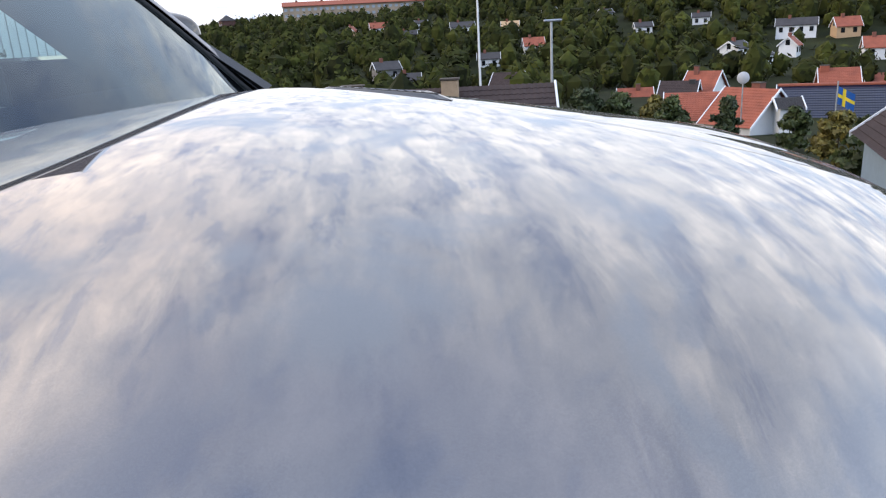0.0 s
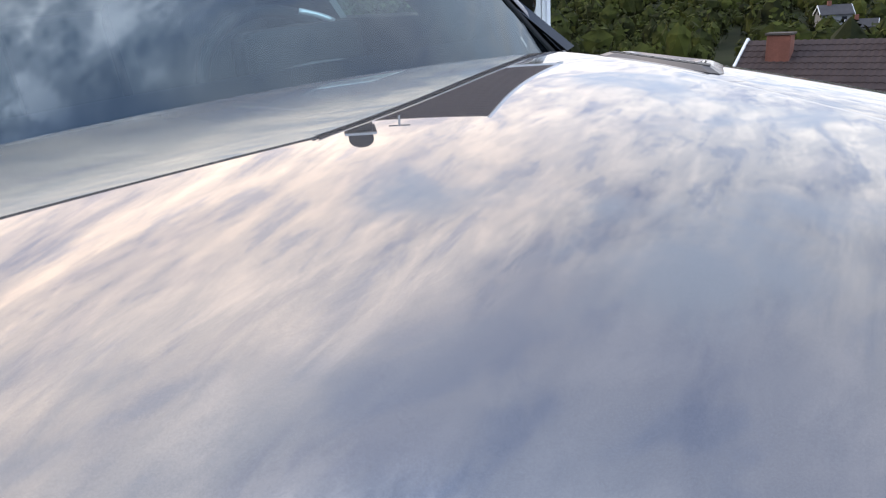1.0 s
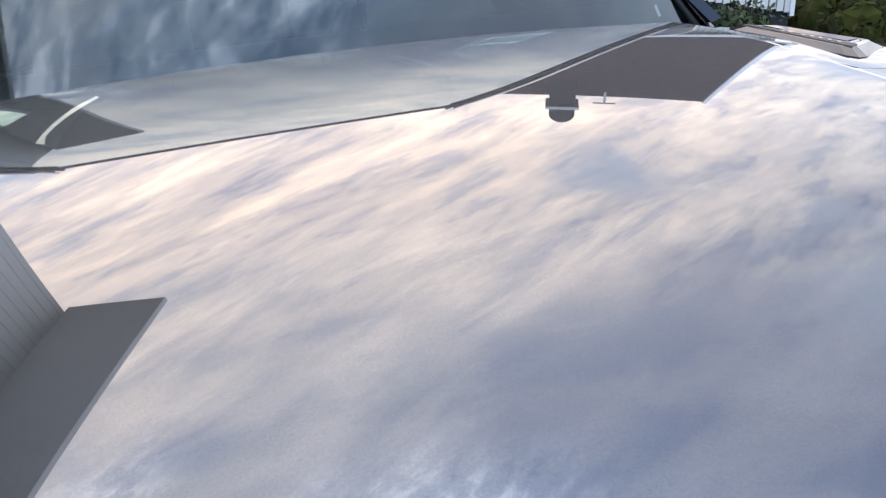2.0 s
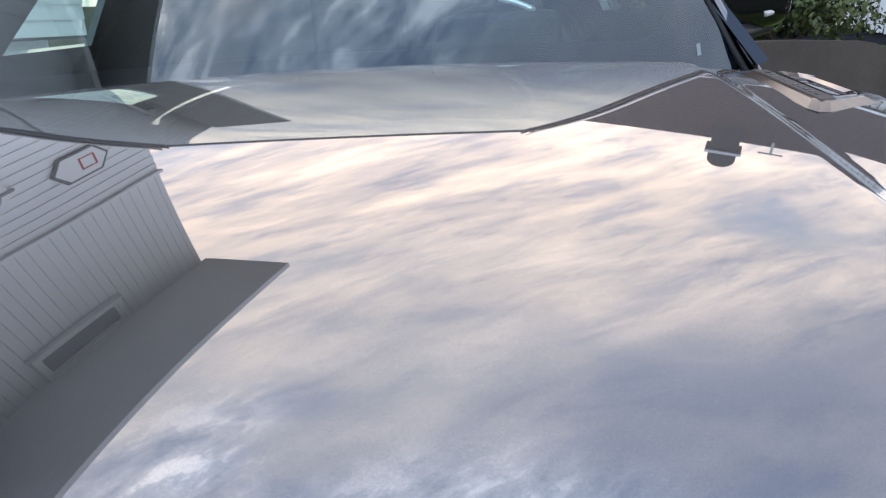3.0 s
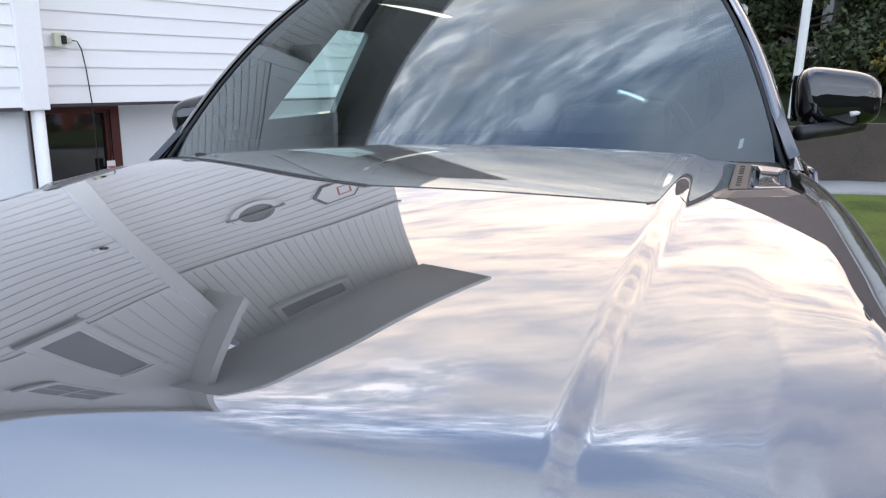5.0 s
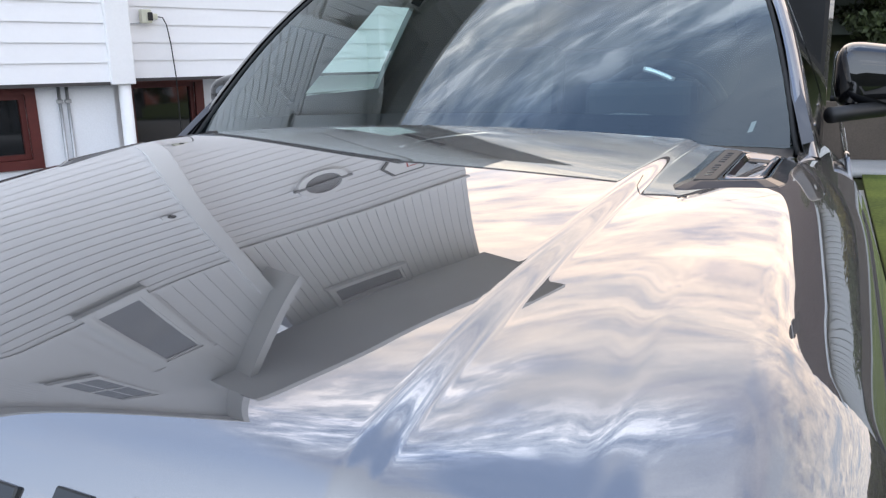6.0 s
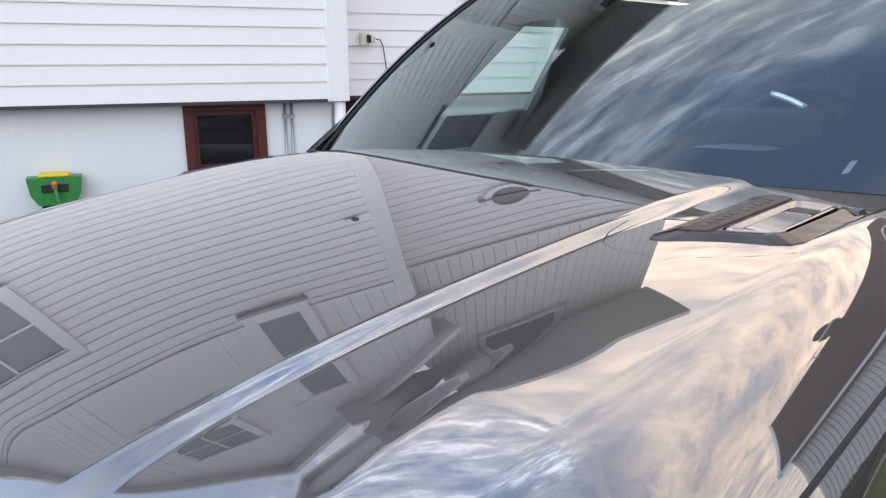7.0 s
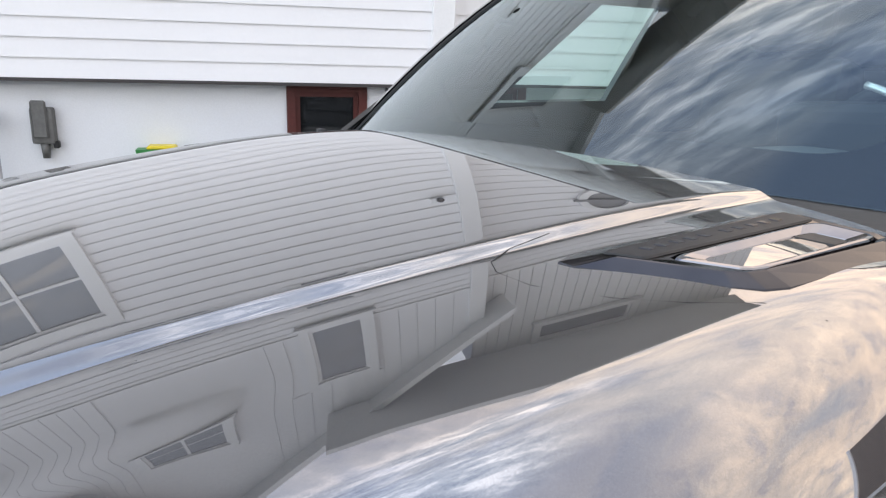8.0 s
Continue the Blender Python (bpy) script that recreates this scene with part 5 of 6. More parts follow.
def vent(root, s):
    """A bonnet vent: bevelled bright plateau, black strip with marks, a ring round a sloping well."""
    v = empty("bonnet_vent", parent=root)
    v["label"] = "dark chrome bonnet vent with a sloping well"
    c = ((0.618, 0.792), (0.640, 1.055), (0.757, 1.092), (0.745, 0.888))      # front inner, rear inner, rear outer, front outer
    bed = [(x, y, bonnet_z(x, y) - 0.003) for x, y in c]

    def p(a, w, h):
        """A point of the vent's own flat bed, h above it."""
        x, y, z = ((q0 * (1 - a) + q1 * a) * (1 - w) + (q3 * (1 - a) + q2 * a) * w for q0, q1, q2, q3 in zip(*bed))
        return (s * x, y, z + h)

    def loop(a0, a1, w0, w1, h, cut=0.10):
        """A rectangle with cut corners and a fixed number of points; h may slope from front to rear."""
        h0, h1 = h if isinstance(h, tuple) else (h, h)
        ca, cw = cut * (a1 - a0), cut * (w1 - w0) * 1.6
        pts = [(a0 + ca, w0), (a1 - ca, w0), (a1 - 0.3 * ca, w0 + 0.3 * cw), (a1, w0 + cw), (a1, w1 - cw), (a1 - 0.3 * ca, w1 - 0.3 * cw),
               (a1 - ca, w1), (a0 + ca, w1), (a0 + 0.3 * ca, w1 - 0.3 * cw), (a0, w1 - cw), (a0, w0 + cw), (a0 + 0.3 * ca, w0 + 0.3 * cw)]
        out = []
        for (a, w), (a2, w2) in zip(pts, pts[1:] + pts[:1]):
            for k in range(3):
                t = k / 3
                aa, ww = a + (a2 - a) * t, w + (w2 - w) * t
                out.append(p(aa, ww, h0 + (h1 - h0) * (aa - a0) / max(1e-6, a1 - a0)))
        return out

    def shell(loops, fill=False):
        bm = bmesh.new()
        rows = [[bm.verts.new(q) for q in l] for l in loops]
        for a, b in zip(rows, rows[1:]):
            for i in range(len(a)):
                j = (i + 1) % len(a)
                bm.faces.new((a[i], a[j], b[j], b[i]))
        if fill:
            bm.faces.new(rows[-1])
        return bm
    part("gasket", shell([loop(-0.045, 1.03, -0.06, 1.06, -0.004), loop(-0.04, 1.025, -0.05, 1.05, 0.0025), loop(0.0, 1.0, 0.0, 1.0, 0.0025)]), DARK_RUBBER, v)
    part("bezel", shell([loop(-0.030, 1.018, -0.035, 1.035, 0.000), loop(-0.022, 1.012, -0.026, 1.026, 0.0045), loop(0.055, 0.955, 0.115, 0.875, 0.0105), loop(0.065, 0.945, 0.130, 0.860, 0.0110)]), VENT_METAL, v, "dark chrome bevelled bezel")
    part("plate", shell([loop(0.065, 0.945, 0.130, 0.860, 0.0110), loop(0.125, 0.905, 0.385, 0.835, 0.0100), loop(0.130, 0.900, 0.395, 0.825, 0.0030)], True), VENT_METAL, v, "dark metal top plate")
    ring = part("ring", shell([loop(0.130, 0.900, 0.395, 0.825, 0.0060), loop(0.140, 0.890, 0.405, 0.815, (0.0105, 0.0125)), loop(0.155, 0.875, 0.425, 0.795, (0.0110, 0.0130)),
                        loop(0.215, 0.800, 0.480, 0.735, (0.0075, 0.0090)), loop(0.225, 0.790, 0.490, 0.725, 0.0035)]), CHROME, v, "bright bevelled ring")
    part("well", shell([loop(0.220, 0.700, 0.485, 0.730, (0.0035, 0.0065)), loop(0.240, 0.690, 0.500, 0.715, (0.0040, 0.0078))], True), BLACK_PIANO, ring, "gloss black sloping well")
    part("slot", shell([loop(0.690, 0.800, 0.485, 0.730, 0.0030, 0.02), loop(0.700, 0.795, 0.490, 0.725, 0.0085, 0.02)], True), BLACK_TRIM, ring, "black slot at the rear of the well")
    part("end_cap", shell([loop(0.845, 1.000, 0.885, 1.020, 0.002, 0.05), loop(0.865, 0.975, 0.900, 0.985, 0.0100, 0.05)], True), BLACK_GLOSS, v, "gloss black end cap")
    strip = part("name_strip", shell([loop(0.075, 0.925, 0.145, 0.365, 0.0105, 0.04), loop(0.080, 0.920, 0.155, 0.355, 0.0122, 0.04)], True), BLACK_TRIM, v, "black strip with raised marks")
    for i in range(10):
        a = 0.17 + 0.064 * i + (0.04 if i > 4 else 0)
        part("mark", shell([loop(a, a + 0.030, 0.215, 0.285, 0.0120, 0.05), loop(a + 0.003, a + 0.027, 0.22, 0.28, 0.0130, 0.05)], True), VENT_METAL, strip)


def mirror(root, s):
    m = empty("mirror", parent=root)
    m["label"] = "gloss black door mirror with an indicator strip"
    cx, cy, cz = 0.890, 1.66, 1.258

    def shell(u, w):
        """A rounded housing, flatter at the glass, deeper and taller on the inner side."""
        a, b = 2 * math.pi * u, math.pi * (w - 0.5)
        ca, sa, cb, sb = math.cos(a), math.sin(a), math.cos(b), math.sin(b)

        def e(v, p):
            return math.copysign(abs(v) ** p, v)
        x = 0.088 * e(cb, 0.50) * e(ca, 0.62)
        y = 0.075 * e(cb, 0.7) * e(sa, 0.8)
        z = 0.068 * e(sb, 0.62) * (1 - 0.14 * x / 0.088)
        if y > 0.03:
            y = 0.03 + (y - 0.03) * 0.3
        return (s * (cx + x), cy + y - 0.02 * (x / 0.088) ** 2, cz + z - 0.006 * x / 0.088)
    bm = grid_sheet(shell, spaced(0, 1, 41), spaced(0, 1, 21))
    bmesh.ops.remove_doubles(bm, verts=bm.verts, dist=0.0005)
    part("housing", bm, BLACK_PIANO, m, smooth=True)
    bm = tube([(s * 0.80, 1.52, 1.188), (s * 0.84, 1.56, 1.190), (s * 0.89, 1.61, 1.192), (s * 0.945, 1.65, 1.198)], 0.017, 10)
    part("arm", bm, BLACK_TRIM, m, smooth=True)
    pts = [(s * (cx + 0.020 + 0.064 * t), cy - 0.073 + 0.052 * t ** 2, cz - 0.034 + 0.012 * t) for t in spaced(0, 1, 9)]
    part("indicator", tube(pts, 0.0065, 8), LAMP_CLEAR, m, "clear indicator lens", smooth=True)
    bm = box(s * cx - 0.09, s * cx + 0.09, cy + 0.050, cy + 0.054, cz - 0.055, cz + 0.055)
    part("mirror_glass", bm, CHROME, m)


def wheel(root, x, y):
    w = empty("wheel", parent=root)
    bm = bmesh.new()
    n, k = 40, 10
    rows = []
    for i in range(n):
        a = 2 * math.pi * i / n
        rows.append([bm.verts.new((x + 0.125 * math.cos(t), y + (0.315 + 0.06 * math.sin(t)) * math.cos(a), 0.375 + (0.315 + 0.06 * math.sin(t)) * math.sin(a)))
                     for t in (2 * math.pi * j / k for j in range(k))])
    for i in range(n):
        for j in range(k):
            bm.faces.new((rows[i][j], rows[(i + 1) % n][j], rows[(i + 1) % n][(j + 1) % k], rows[i][(j + 1) % k]))
    part("tyre", bm, DARK_RUBBER, w, smooth=True)
    sx = math.copysign(0.10, x)
    bm = rod((x - sx, y, 0.375), (x + sx * 0.7, y, 0.375), 0.255, n=28)
    part("rim", bm, CHROME, w)
    for i in range(7):
        a = 2 * math.pi * i / 7
        part("spoke", rod((x + sx * 0.9, y + 0.04 * math.cos(a), 0.375 + 0.04 * math.sin(a)), (x + sx * 0.9, y + 0.24 * math.cos(a), 0.375 + 0.24 * math.sin(a)), 0.026, 0.018, 6), CHROME, w)


def side_panels(root, s):
    """Fender, doors, glass and pillars of one flank."""
    # flank below the bonnet's shoulder, and the shoulder behind the bonnet
    ys = spaced(nose_y(HALF), 1.56, 40)
    bm = bmesh.new()
    rows = []
    for dx, dz in ((0.002, -0.006), (0.014, -0.026), (0.026, -0.06), (0.038, -0.11), (0.046, -0.20), (0.042, -0.36)):
        rows.append([bm.verts.new((s * (HALF + dx - 0.20 * max(0.0, 0.62 - y) ** 2), y, bonnet_z(HALF, min(y, 1.30)) + dz)) for y in ys])
    for a, b in zip(rows, rows[1:]):
        for i in range(len(ys) - 1):
            bm.faces.new((a[i], a[i + 1], b[i + 1], b[i]))
    part("fender", bm, PAINT, root, "grey metallic front wing", smooth=True)
    xs = [0.77 + (HALF - 0.77) * (1 - (1 - i / 16) ** 2) for i in range(17)]
    bm = grid_sheet(lambda x, v: (s * x, rear_y(x) + 0.004 + (1.60 - rear_y(x)) * v, bonnet_z(x, 1.12) - 0.002 - 0.012 * v), [0.755] + xs, spaced(0, 1, 6))
    part("cowl_corner", bm, PAINT, root, "painted corner behind the bonnet", smooth=True)
    # dark joint beside the bonnet and the fine line ahead of the vent
    joint = [(s * (HALF + 0.001), y, bonnet_z(HALF, y) - 0.001) for y in spaced(nose_y(HALF), 1.28, 30)]
    part("shut_line", tube(joint, 0.0022, 6), DARK_RUBBER, root)
    line = [(0.572, 0.83), (0.574, 0.785), (0.584, 0.758), (0.604, 0.748), (0.64, 0.752), (0.69, 0.785), (0.725, 0.825), (0.752, 0.87), (0.782, 0.90)]
    part("panel_line", tube([(s * x, y, bonnet_z(x, y) - 0.0006) for x, y in line], 0.0008, 6), DARK_RUBBER, root)
    # doors below the belt line
    for y0, y1 in ((1.53, 2.46), (2.47, 3.35), (3.36, 4.25)):
        bm = grid_sheet(lambda u, v: (s * (0.845 + 0.075 * math.sin(math.pi * min(1, v * 1.1) * 0.5) - 0.05 * max(0, v - 0.7)), u, 1.10 - 0.70 * v), spaced(y0, y1, 8), spaced(0, 1, 10))
        part("door" if y1 < 3.4 else "quarter_panel", thicken(bm, 0.01), PAINT, root, smooth=True)
    # glass house: the front window, its dark frame and the dark rear flank
    def side(y, v, off=0.0):
        return (s * (0.797 - 0.215 * max(0.0, v) ** 1.2 - off), y, 1.10 + 0.545 * v)

    def sheet(y0, y1, y2, y3, v0, v1, off=0.0):
        """A piece from y0..y1 at its foot to y2..y3 at its top."""
        return grid_sheet(lambda u, w: side((y0 + (y2 - y0) * w) * (1 - u) + (y1 + (y3 - y1) * w) * u, v0 + (v1 - v0) * w, off), spaced(0, 1, 7), spaced(0, 1, 7))
    g = part("side_window", sheet(1.66, 2.235, 2.06, 2.345, 0.26, 0.81), SIDE_GLASS, root, "clear front side window", smooth=True)
    g.visible_shadow = False
    frame = part("window_frame", thicken(sheet(1.26, 1.68, 1.75, 2.075, 0.12, 0.80, 0.002), 0.02), BLACK_GLOSS, root)
    for q in ((1.40, 2.52, 1.40, 2.52, -0.02, 0.27), (1.75, 2.52, 1.93, 2.52, 0.80, 0.99), (2.225, 2.52, 2.335, 2.52, 0.26, 0.81)):
        part("frame_strip", thicken(sheet(*q, 0.002), 0.02), BLACK_GLOSS, frame)
    part("rear_window", thicken(sheet(2.53, 4.25, 2.53, 4.15, 0.0, 0.99), 0.015), BLACK_GLOSS, root, "dark privacy glass of the rear flank")
    # inner trim between the screen's edge and the side frame
    def inner(k, v):
        a, b = screen(s, v, -0.012), side(1.32 + 0.62 * v, 0.08 + 0.92 * v, 0.012)
        return tuple(p + (q - p) * k for p, q in zip(a, b))
    part("pillar_trim", grid_sheet(inner, spaced(0, 1, 4), spaced(0, 1.02, 12)), INTERIOR, root, smooth=True)
    # screen pillar: black seal and painted outer strip
    seal = [screen(s * 1.004, v, 0.0) for v in spaced(-0.02, 1.02, 15)]
    part("pillar_seal", tube(seal, 0.005, 8), DARK_RUBBER, root, smooth=True)
    bm = bmesh.new()
    rows = []
    for dx, dy, dz in ((0.010, 0.0, 0.006), (0.020, 0.004, 0.010), (0.034, 0.030, 0.004), (0.040, 0.075, -0.02), (0.034, 0.11, -0.05)):
        rows.append([bm.verts.new((q[0] + s * dx, q[1] + dy, q[2] + dz)) for q in (screen(s, v, 0.002) for v in spaced(-0.04, 1.02, 15))])
    for a, b in zip(rows, rows[1:]):
        for i in range(14):
            bm.faces.new((a[i], a[i + 1], b[i + 1], b[i]))
    part("pillar", bm, PAINT, root, "grey windscreen pillar", smooth=True)
    # inner trims
    bm = grid_sheet(lambda u, v: (s * (0.80 - 0.02 * v), u, 0.55 + 0.57 * v), spaced(1.45, 4.2, 4), spaced(0, 1, 3))
    part("door_trim", thicken(bm, 0.02), INTERIOR, root)


def seat(root, x, y):
    st = empty("seat", parent=root)
    part("cushion", box(x - 0.25, x + 0.25, y - 0.25, y + 0.25, 0.62, 0.80, 0.05, seg=2), INTERIOR, st, smooth=False)
    bm = box(x - 0.24, x + 0.24, -0.08, 0.08, 0.0, 0.62, 0.05, seg=2)
    bmesh.ops.transform(bm, matrix=pose(0, y + 0.28, 0.76, -14), verts=bm.verts)
    part("backrest", bm, INTERIOR, st)
    bm = box(x - 0.13, x + 0.13, -0.05, 0.05, 0.0, 0.20, 0.04, seg=2)
    bmesh.ops.transform(bm, matrix=pose(0, y + 0.44, 1.40, -10), verts=bm.verts)
    part("headrest", bm, INTERIOR, st)


def nose(root):
    """Headlights, grille and bumper below the bonnet's edge."""
    for s in (-1, 1):
        h = empty("headlight", parent=root)
        # plan of the lamp: along the bonnet's front edge, then round the corner under the wing
        edge = [(x, nose_y(x) - 0.004, bonnet_z(x, nose_y(x))) for x in spaced(0.56, 0.852, 18)]
        edge += [(0.860 + 0.022 * t, nose_y(0.852) + 0.02 + 0.16 * t, edge[17][2] - 0.03 - 0.04 * t) for t in (0.15, 0.4, 0.7, 1.0)]

        def lens(i, v, back=0.0):
            i = int(i)
            a, c = edge[max(0, i - 1)], edge[min(len(edge) - 1, i + 1)]
            tx, ty = c[0] - a[0], c[1] - a[1]
            n = math.hypot(tx, ty)
            out = 0.028 * math.sin(math.pi * min(1.0, v * 0.75 + 0.02)) - back
            x, y, z = edge[i]
            return (s * (x + ty / n * out), y - tx / n * out, z - 0.010 - 0.15 * v)
        idx = range(len(edge))
        part("lens", grid_sheet(lens, idx, spaced(0, 1, 9)), LAMP_GLASS, h, "clear headlight lens", smooth=True).visible_shadow = False

        def brow(i, v):
            q = lens(i, 0)
            return (q[0], q[1] + 0.008 * v, q[2] + 0.010 * v - 0.004)
        part("brow", thicken(grid_sheet(brow, idx, spaced(0, 1, 3)), 0.004), BLACK_TRIM, h)
        part("bowl", grid_sheet(lambda i, v: lens(i, v, 0.06), idx, spaced(0, 1, 9)), CHROME, h, smooth=True)
        part("floor", grid_sheet(lambda i, v: lens(i, 0.98, 0.06 * v), idx, (0, 1)), BLACK_TRIM, h)
        for i in (7, 11, 15):
            q = lens(i, 0.42, 0.030)
            bm = bmesh.new()
            bmesh.ops.create_uvsphere(bm, u_segments=16, v_segments=10, radius=0.013)
            bmesh.ops.translate(bm, vec=q, verts=bm.verts)
            part("lamp", bm, CHROME, h, smooth=True)
        for v in (0.10, 0.80):
            part("light_bar", tube([lens(i, v, 0.016) for i in range(2, len(edge) - 1)], 0.0026, 8), LAMP_CLEAR, h, smooth=True)
    g = empty("grille", parent=root)
    part("surround", box(-0.56, 0.56, 0.02, 0.10, 0.72, 0.90, 0.02), BLACK_GLOSS, g)
    for i in range(5):
        part("slat", box(-0.54, 0.54, 0.005, 0.03, 0.735 + 0.032 * i, 0.752 + 0.032 * i, 0.003), BLACK_TRIM, g)

    def bumper(u, v):
        x = u * 0.90
        return (x, 0.06 + 0.35 * abs(u) ** 3 - 0.06 * math.sin(math.pi * v), 0.90 - 0.55 * v)
    part("bumper", thicken(grid_sheet(bumper, spaced(-1, 1, 31), spaced(0.3, 1, 10)), 0.01), PAINT, root, smooth=True)


def car():
    root = tagged(empty("car", CAR), "grey metallic sport utility car parked on a drive", "car")
    part("bonnet", bonnet_mesh(), PAINT, root, "grey metallic bonnet with two raised creases", smooth=True)
    part("engine_bay_cover", grid_sheet(lambda u, v: (u, v, bonnet_z(u, v) - 0.06), spaced(-0.8, 0.8, 9), spaced(0.35, 1.02, 7)), BLACK_TRIM, root)
    # badge: ten plain blocks along the nose
    badge = empty("badge", parent=root)
    for s in (-1, 1):
        for i in range(5):
            x = s * (0.142 + 0.0750 * i)
            y = 0.101 + 0.040 * (abs(x) - 0.148) / 0.3
            nrm = Vector((-(bonnet_z(x + 0.004, y) - bonnet_z(x - 0.004, y)) / 0.008, -(bonnet_z(x, y + 0.004) - bonnet_z(x, y - 0.004)) / 0.008, 1)).normalized()
            up = Vector((0, 1, (bonnet_z(x, y + 0.004) - bonnet_z(x, y - 0.004)) / 0.008)).normalized()
            sidev = up.cross(nrm)
            m = Matrix((( sidev.x, up.x, nrm.x, x), (sidev.y, up.y, nrm.y, y), (sidev.z, up.z, nrm.z, bonnet_z(x, y)), (0, 0, 0, 1)))
            part("block", box(-0.0185, 0.0185, -0.0105, 0.0105, -0.003, 0.0045, 0.0015), LETTER_BLACK, badge, matrix=m)
    for s in (-1, 1):
        vent(root, s)
        mirror(root, s)
        side_panels(root, s)
        for y in (0.88, 3.62):
            wheel(root, s * 0.83, y)
        part("washer_nozzle", box(s * 0.30 - 0.17 - 0.012, s * 0.30 - 0.17 + 0.012, rear_y(0.2) - 0.016, rear_y(0.2) - 0.002, 1.192, 1.200, 0.002), BLACK_TRIM, root)
    nose(root)
    # windscreen, black band and a service sticker
    ws = part("windscreen", grid_sheet(screen, spaced(-1, 1, 41), spaced(0, 1, 25)), GLASS, root, "laminated windscreen", smooth=True)
    ws.visible_shadow = False
    inner = rounded_loop(-0.90, 0.90, 0.085, 0.996, 0.16, 10, 0.16)

    def band(u, v):
        return screen(u, v, -0.006)
    def to_rim(p):
        """The point of the glass edge straight out from p."""
        k = 1 / max(abs(p[0]) / 1.0, abs(p[1] - 0.5) / 0.5)
        return (p[0] * k, 0.5 + (p[1] - 0.5) * k)
    bm = bmesh.new()
    rows = [[bm.verts.new(band(p[0] + (q[0] - p[0]) * t, p[1] + (q[1] - p[1]) * t)) for p, q in ((p, to_rim(p)) for p in inner)] for t in spaced(0, 1, 7)]
    for r0, r1 in zip(rows, rows[1:]):
        for i in range(len(r0)):
            j = (i + 1) % len(r0)
            bm.faces.new((r0[i], r0[j], r1[j], r1[i]))
    part("black_band", bm, FRIT, ws, "black ceramic band")
    q = [screen(0.90 + 0.012 * i + 0.012 * j, 0.040 + 0.030 * j + 0.004 * i, -0.003) for i, j in ((0, 0), (1, 0), (1, 1), (0, 1))]
    bm = bmesh.new()
    bm.faces.new([bm.verts.new(k) for k in q])
    part("sticker", bm, GREY_PANE, ws)
    # black tray between the bonnet's rear edge and the foot of the glass
    bm = grid_sheet(lambda u, v: (u * 0.746, rear_y(u * 0.746) - 0.02 + v * (screen(u, 0.02)[1] - rear_y(u * 0.746) + 0.02), (bonnet_z(u * 0.746, 1.08) - 0.030) * (1 - v) + (screen(u, 0.02)[2] - 0.012) * v), spaced(-1, 1, 21), spaced(0, 1, 4))
    part("cowl_tray", thicken(bm, 0.004), BLACK_TRIM, root, "black tray below the windscreen")
    # roof and cabin
    def roof(u, v):
        q = screen(u, 1.0)
        drop = 0.085 * max(0.0, abs(u) - 0.93) / 0.13
        return (q[0] * (1.0 + 0.03 * math.sin(math.pi * v)), q[1] + (4.25 - q[1]) * v, q[2] - drop * smooth01(v / 0.04) + 0.055 * math.sin(math.pi * min(1, v * 1.15)) * 0.9 - 0.03 * v)
    part("roof", thicken(grid_sheet(roof, spaced(-1.06, 1.06, 27), spaced(-0.004, 1, 40)), 0.006), BLACK_GLOSS, root, "black roof panel", smooth=True)
    part("headliner", grid_sheet(lambda u, v: tuple(a - b for a, b in zip(roof(u, v), (0, 0, 0.03))), spaced(-1.0, 1.0, 9), spaced(0.02, 0.98, 9)), INTERIOR, root)
    part("tailgate", box(-0.80, 0.80, 4.20, 4.30, 0.5, 1.69, 0.02), PAINT, root)
    part("rear_trim", box(-0.78, 0.78, 4.10, 4.16, 0.5, 1.66, 0.02), INTERIOR, root)
    part("cabin_floor", box(-0.80, 0.80, 1.1, 4.2, 0.42, 0.50), INTERIOR, root)
    part("bulkhead", box(-0.80, 0.80, 1.08, 1.14, 0.5, 1.10), DASH, root)

    def dash(u, v):
        x = u * 0.76
        y = 1.13 + 0.19 * u * u + v * (1.70 - 1.10 - 0.19 * u * u)
        return (x, y, 1.145 - 0.03 * u * u + 0.030 * math.sin(math.pi * v) * (1 - 0.5 * u * u) + 0.035 * math.exp(-((x - 0.38) / 0.16) ** 2) * smooth01((v - 0.35) / 0.4))
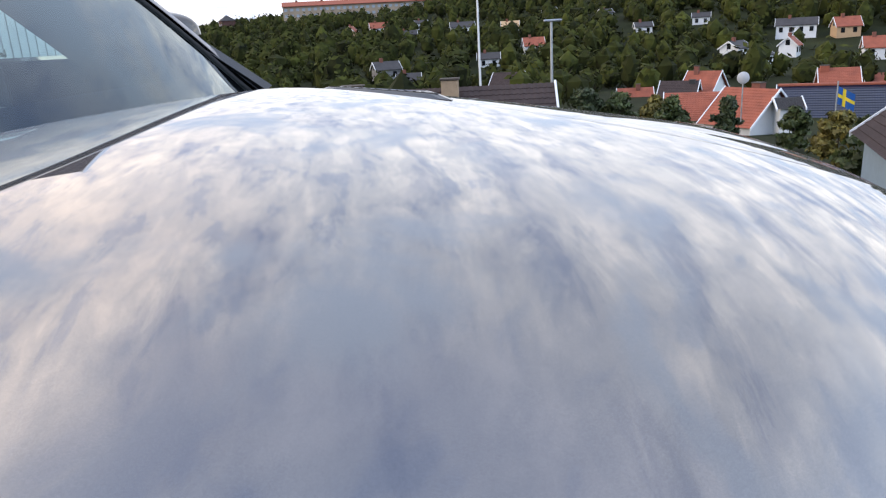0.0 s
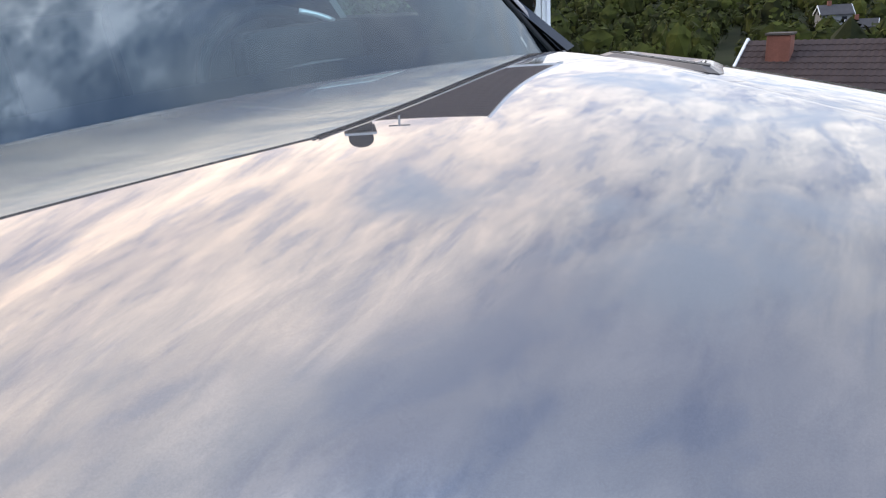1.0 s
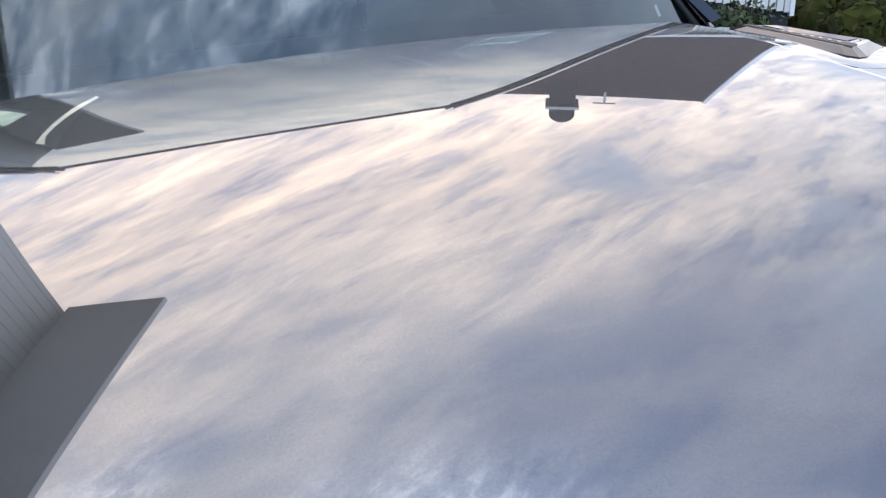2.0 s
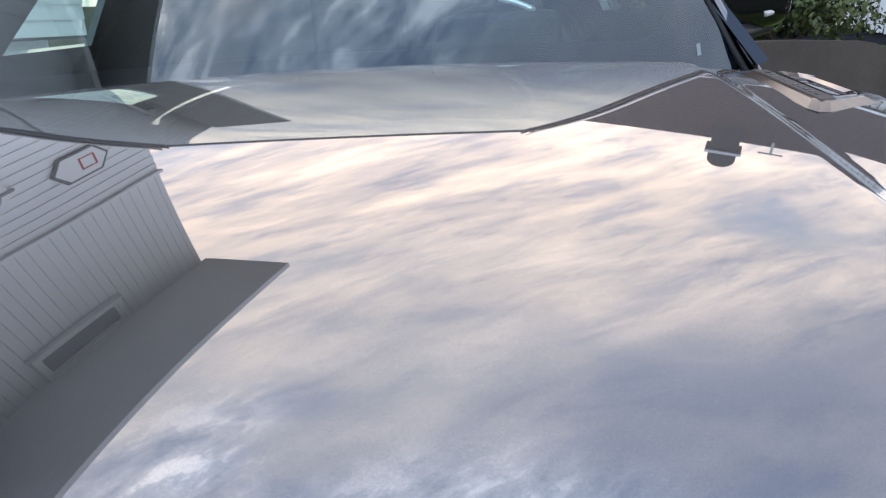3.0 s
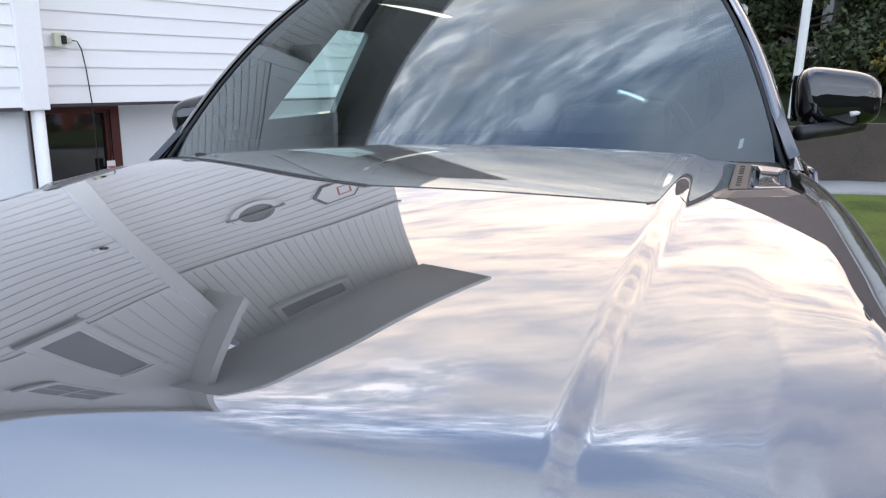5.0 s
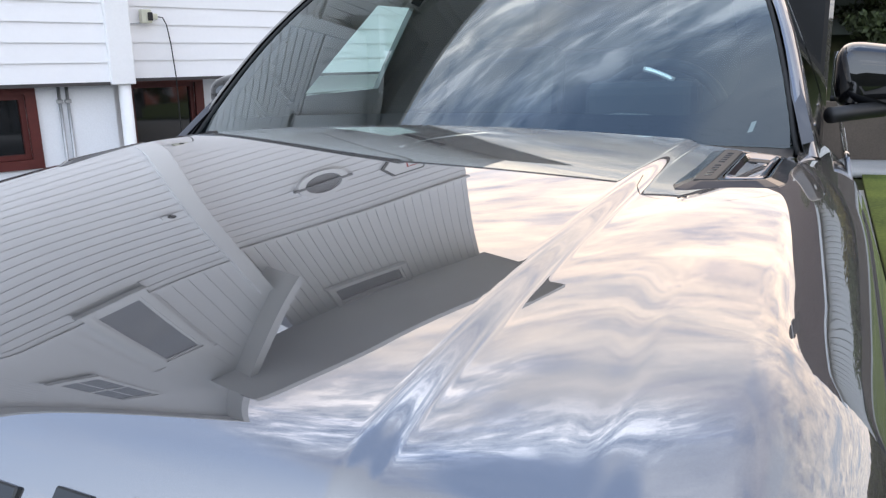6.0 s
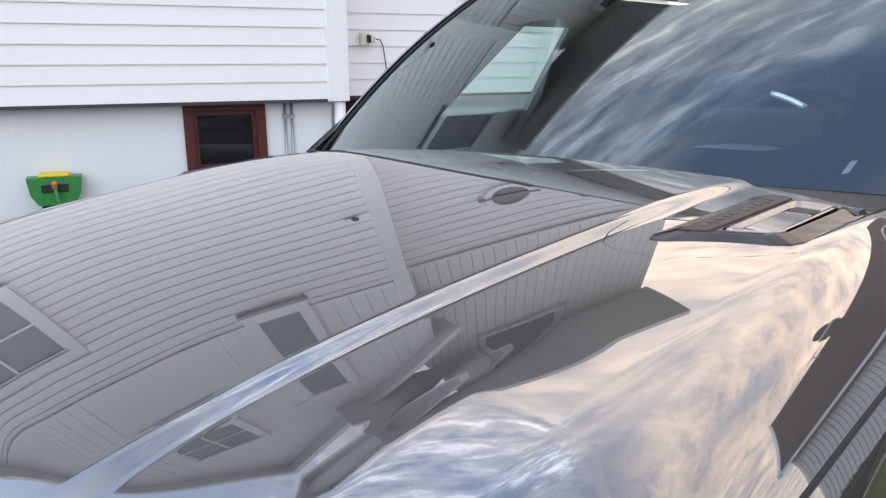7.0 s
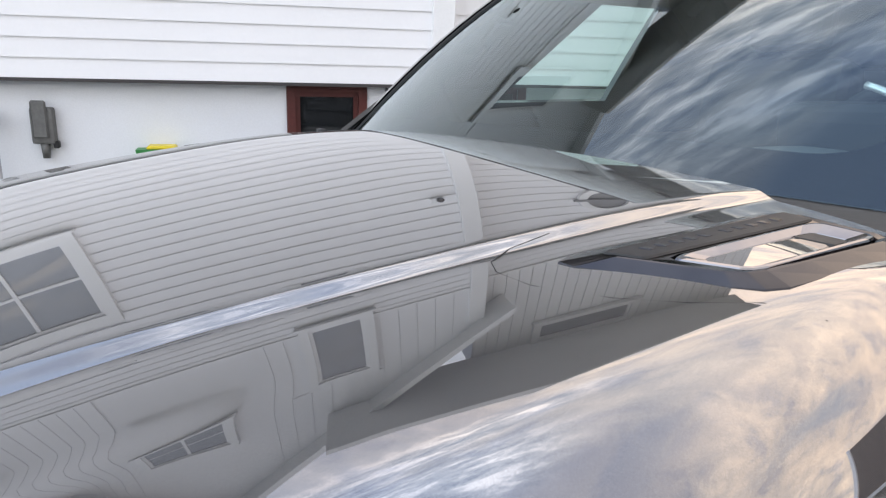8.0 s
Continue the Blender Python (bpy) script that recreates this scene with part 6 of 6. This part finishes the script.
    part("dashboard", thicken(grid_sheet(dash, spaced(-1, 1, 31), spaced(0, 1, 15)), 0.03), DASH, root, "soft black dashboard", smooth=True)
    part("dash_front", box(-0.76, 0.76, 1.66, 1.72, 0.75, 1.13, 0.02), DASH, root)
    sw = empty("steering_wheel", parent=root)
    bm = bmesh.new()
    n, k = 40, 8
    rows = []
    for i in range(n):
        a = 2 * math.pi * i / n
        rows.append([Vector(((0.19 + 0.016 * math.cos(t)) * math.cos(a), 0.016 * math.sin(t), (0.19 + 0.016 * math.cos(t)) * math.sin(a))) for t in (2 * math.pi * j / k for j in range(k))])
    vv = [[bm.verts.new(q) for q in r] for r in rows]
    for i in range(n):
        for j in range(k):
            bm.faces.new((vv[i][j], vv[(i + 1) % n][j], vv[(i + 1) % n][(j + 1) % k], vv[i][(j + 1) % k]))
    tilt = pose(0.38, 1.86, 1.12, -22)
    part("rim", bm, INTERIOR, sw, smooth=True, matrix=tilt)
    part("hub", box(-0.07, 0.07, -0.03, 0.03, -0.06, 0.06, 0.02, seg=2), INTERIOR, sw, matrix=tilt)
    for a in (0, 180, 270):
        part("spoke", rod((0.05 * math.cos(radians(a)), 0, 0.05 * math.sin(radians(a))), (0.185 * math.cos(radians(a)), 0, 0.185 * math.sin(radians(a))), 0.016, 0.014, 8), CHROME, sw, matrix=tilt)
    # a white glint, modelled as a thin bright sliver by the wheel
    pts = [(0.385 + 0.075 * t, 1.695 - 0.01 * t, 1.290 - 0.018 * t - 0.012 * t * t) for t in spaced(0, 1, 8)]
    bm = tube(pts, 0.007, 8)
    part("glint_sliver", bm, GLINT_SILVER, root, "bright sliver drawing a glint over the instrument hood", smooth=True)
    part("instrument_hood", box(0.24, 0.52, 1.66, 1.78, 1.14, 1.262, 0.035, seg=3), INTERIOR, root)
    for x in (-0.38, 0.38):
        seat(root, x, 2.25)
    part("rear_bench", box(-0.70, 0.70, 3.1, 3.3, 0.7, 1.35, 0.06, seg=2), INTERIOR, root)
    return root




build_ground()
house()
car()
ribbed_house()
wall_things()
garden()
far_woods()
town()
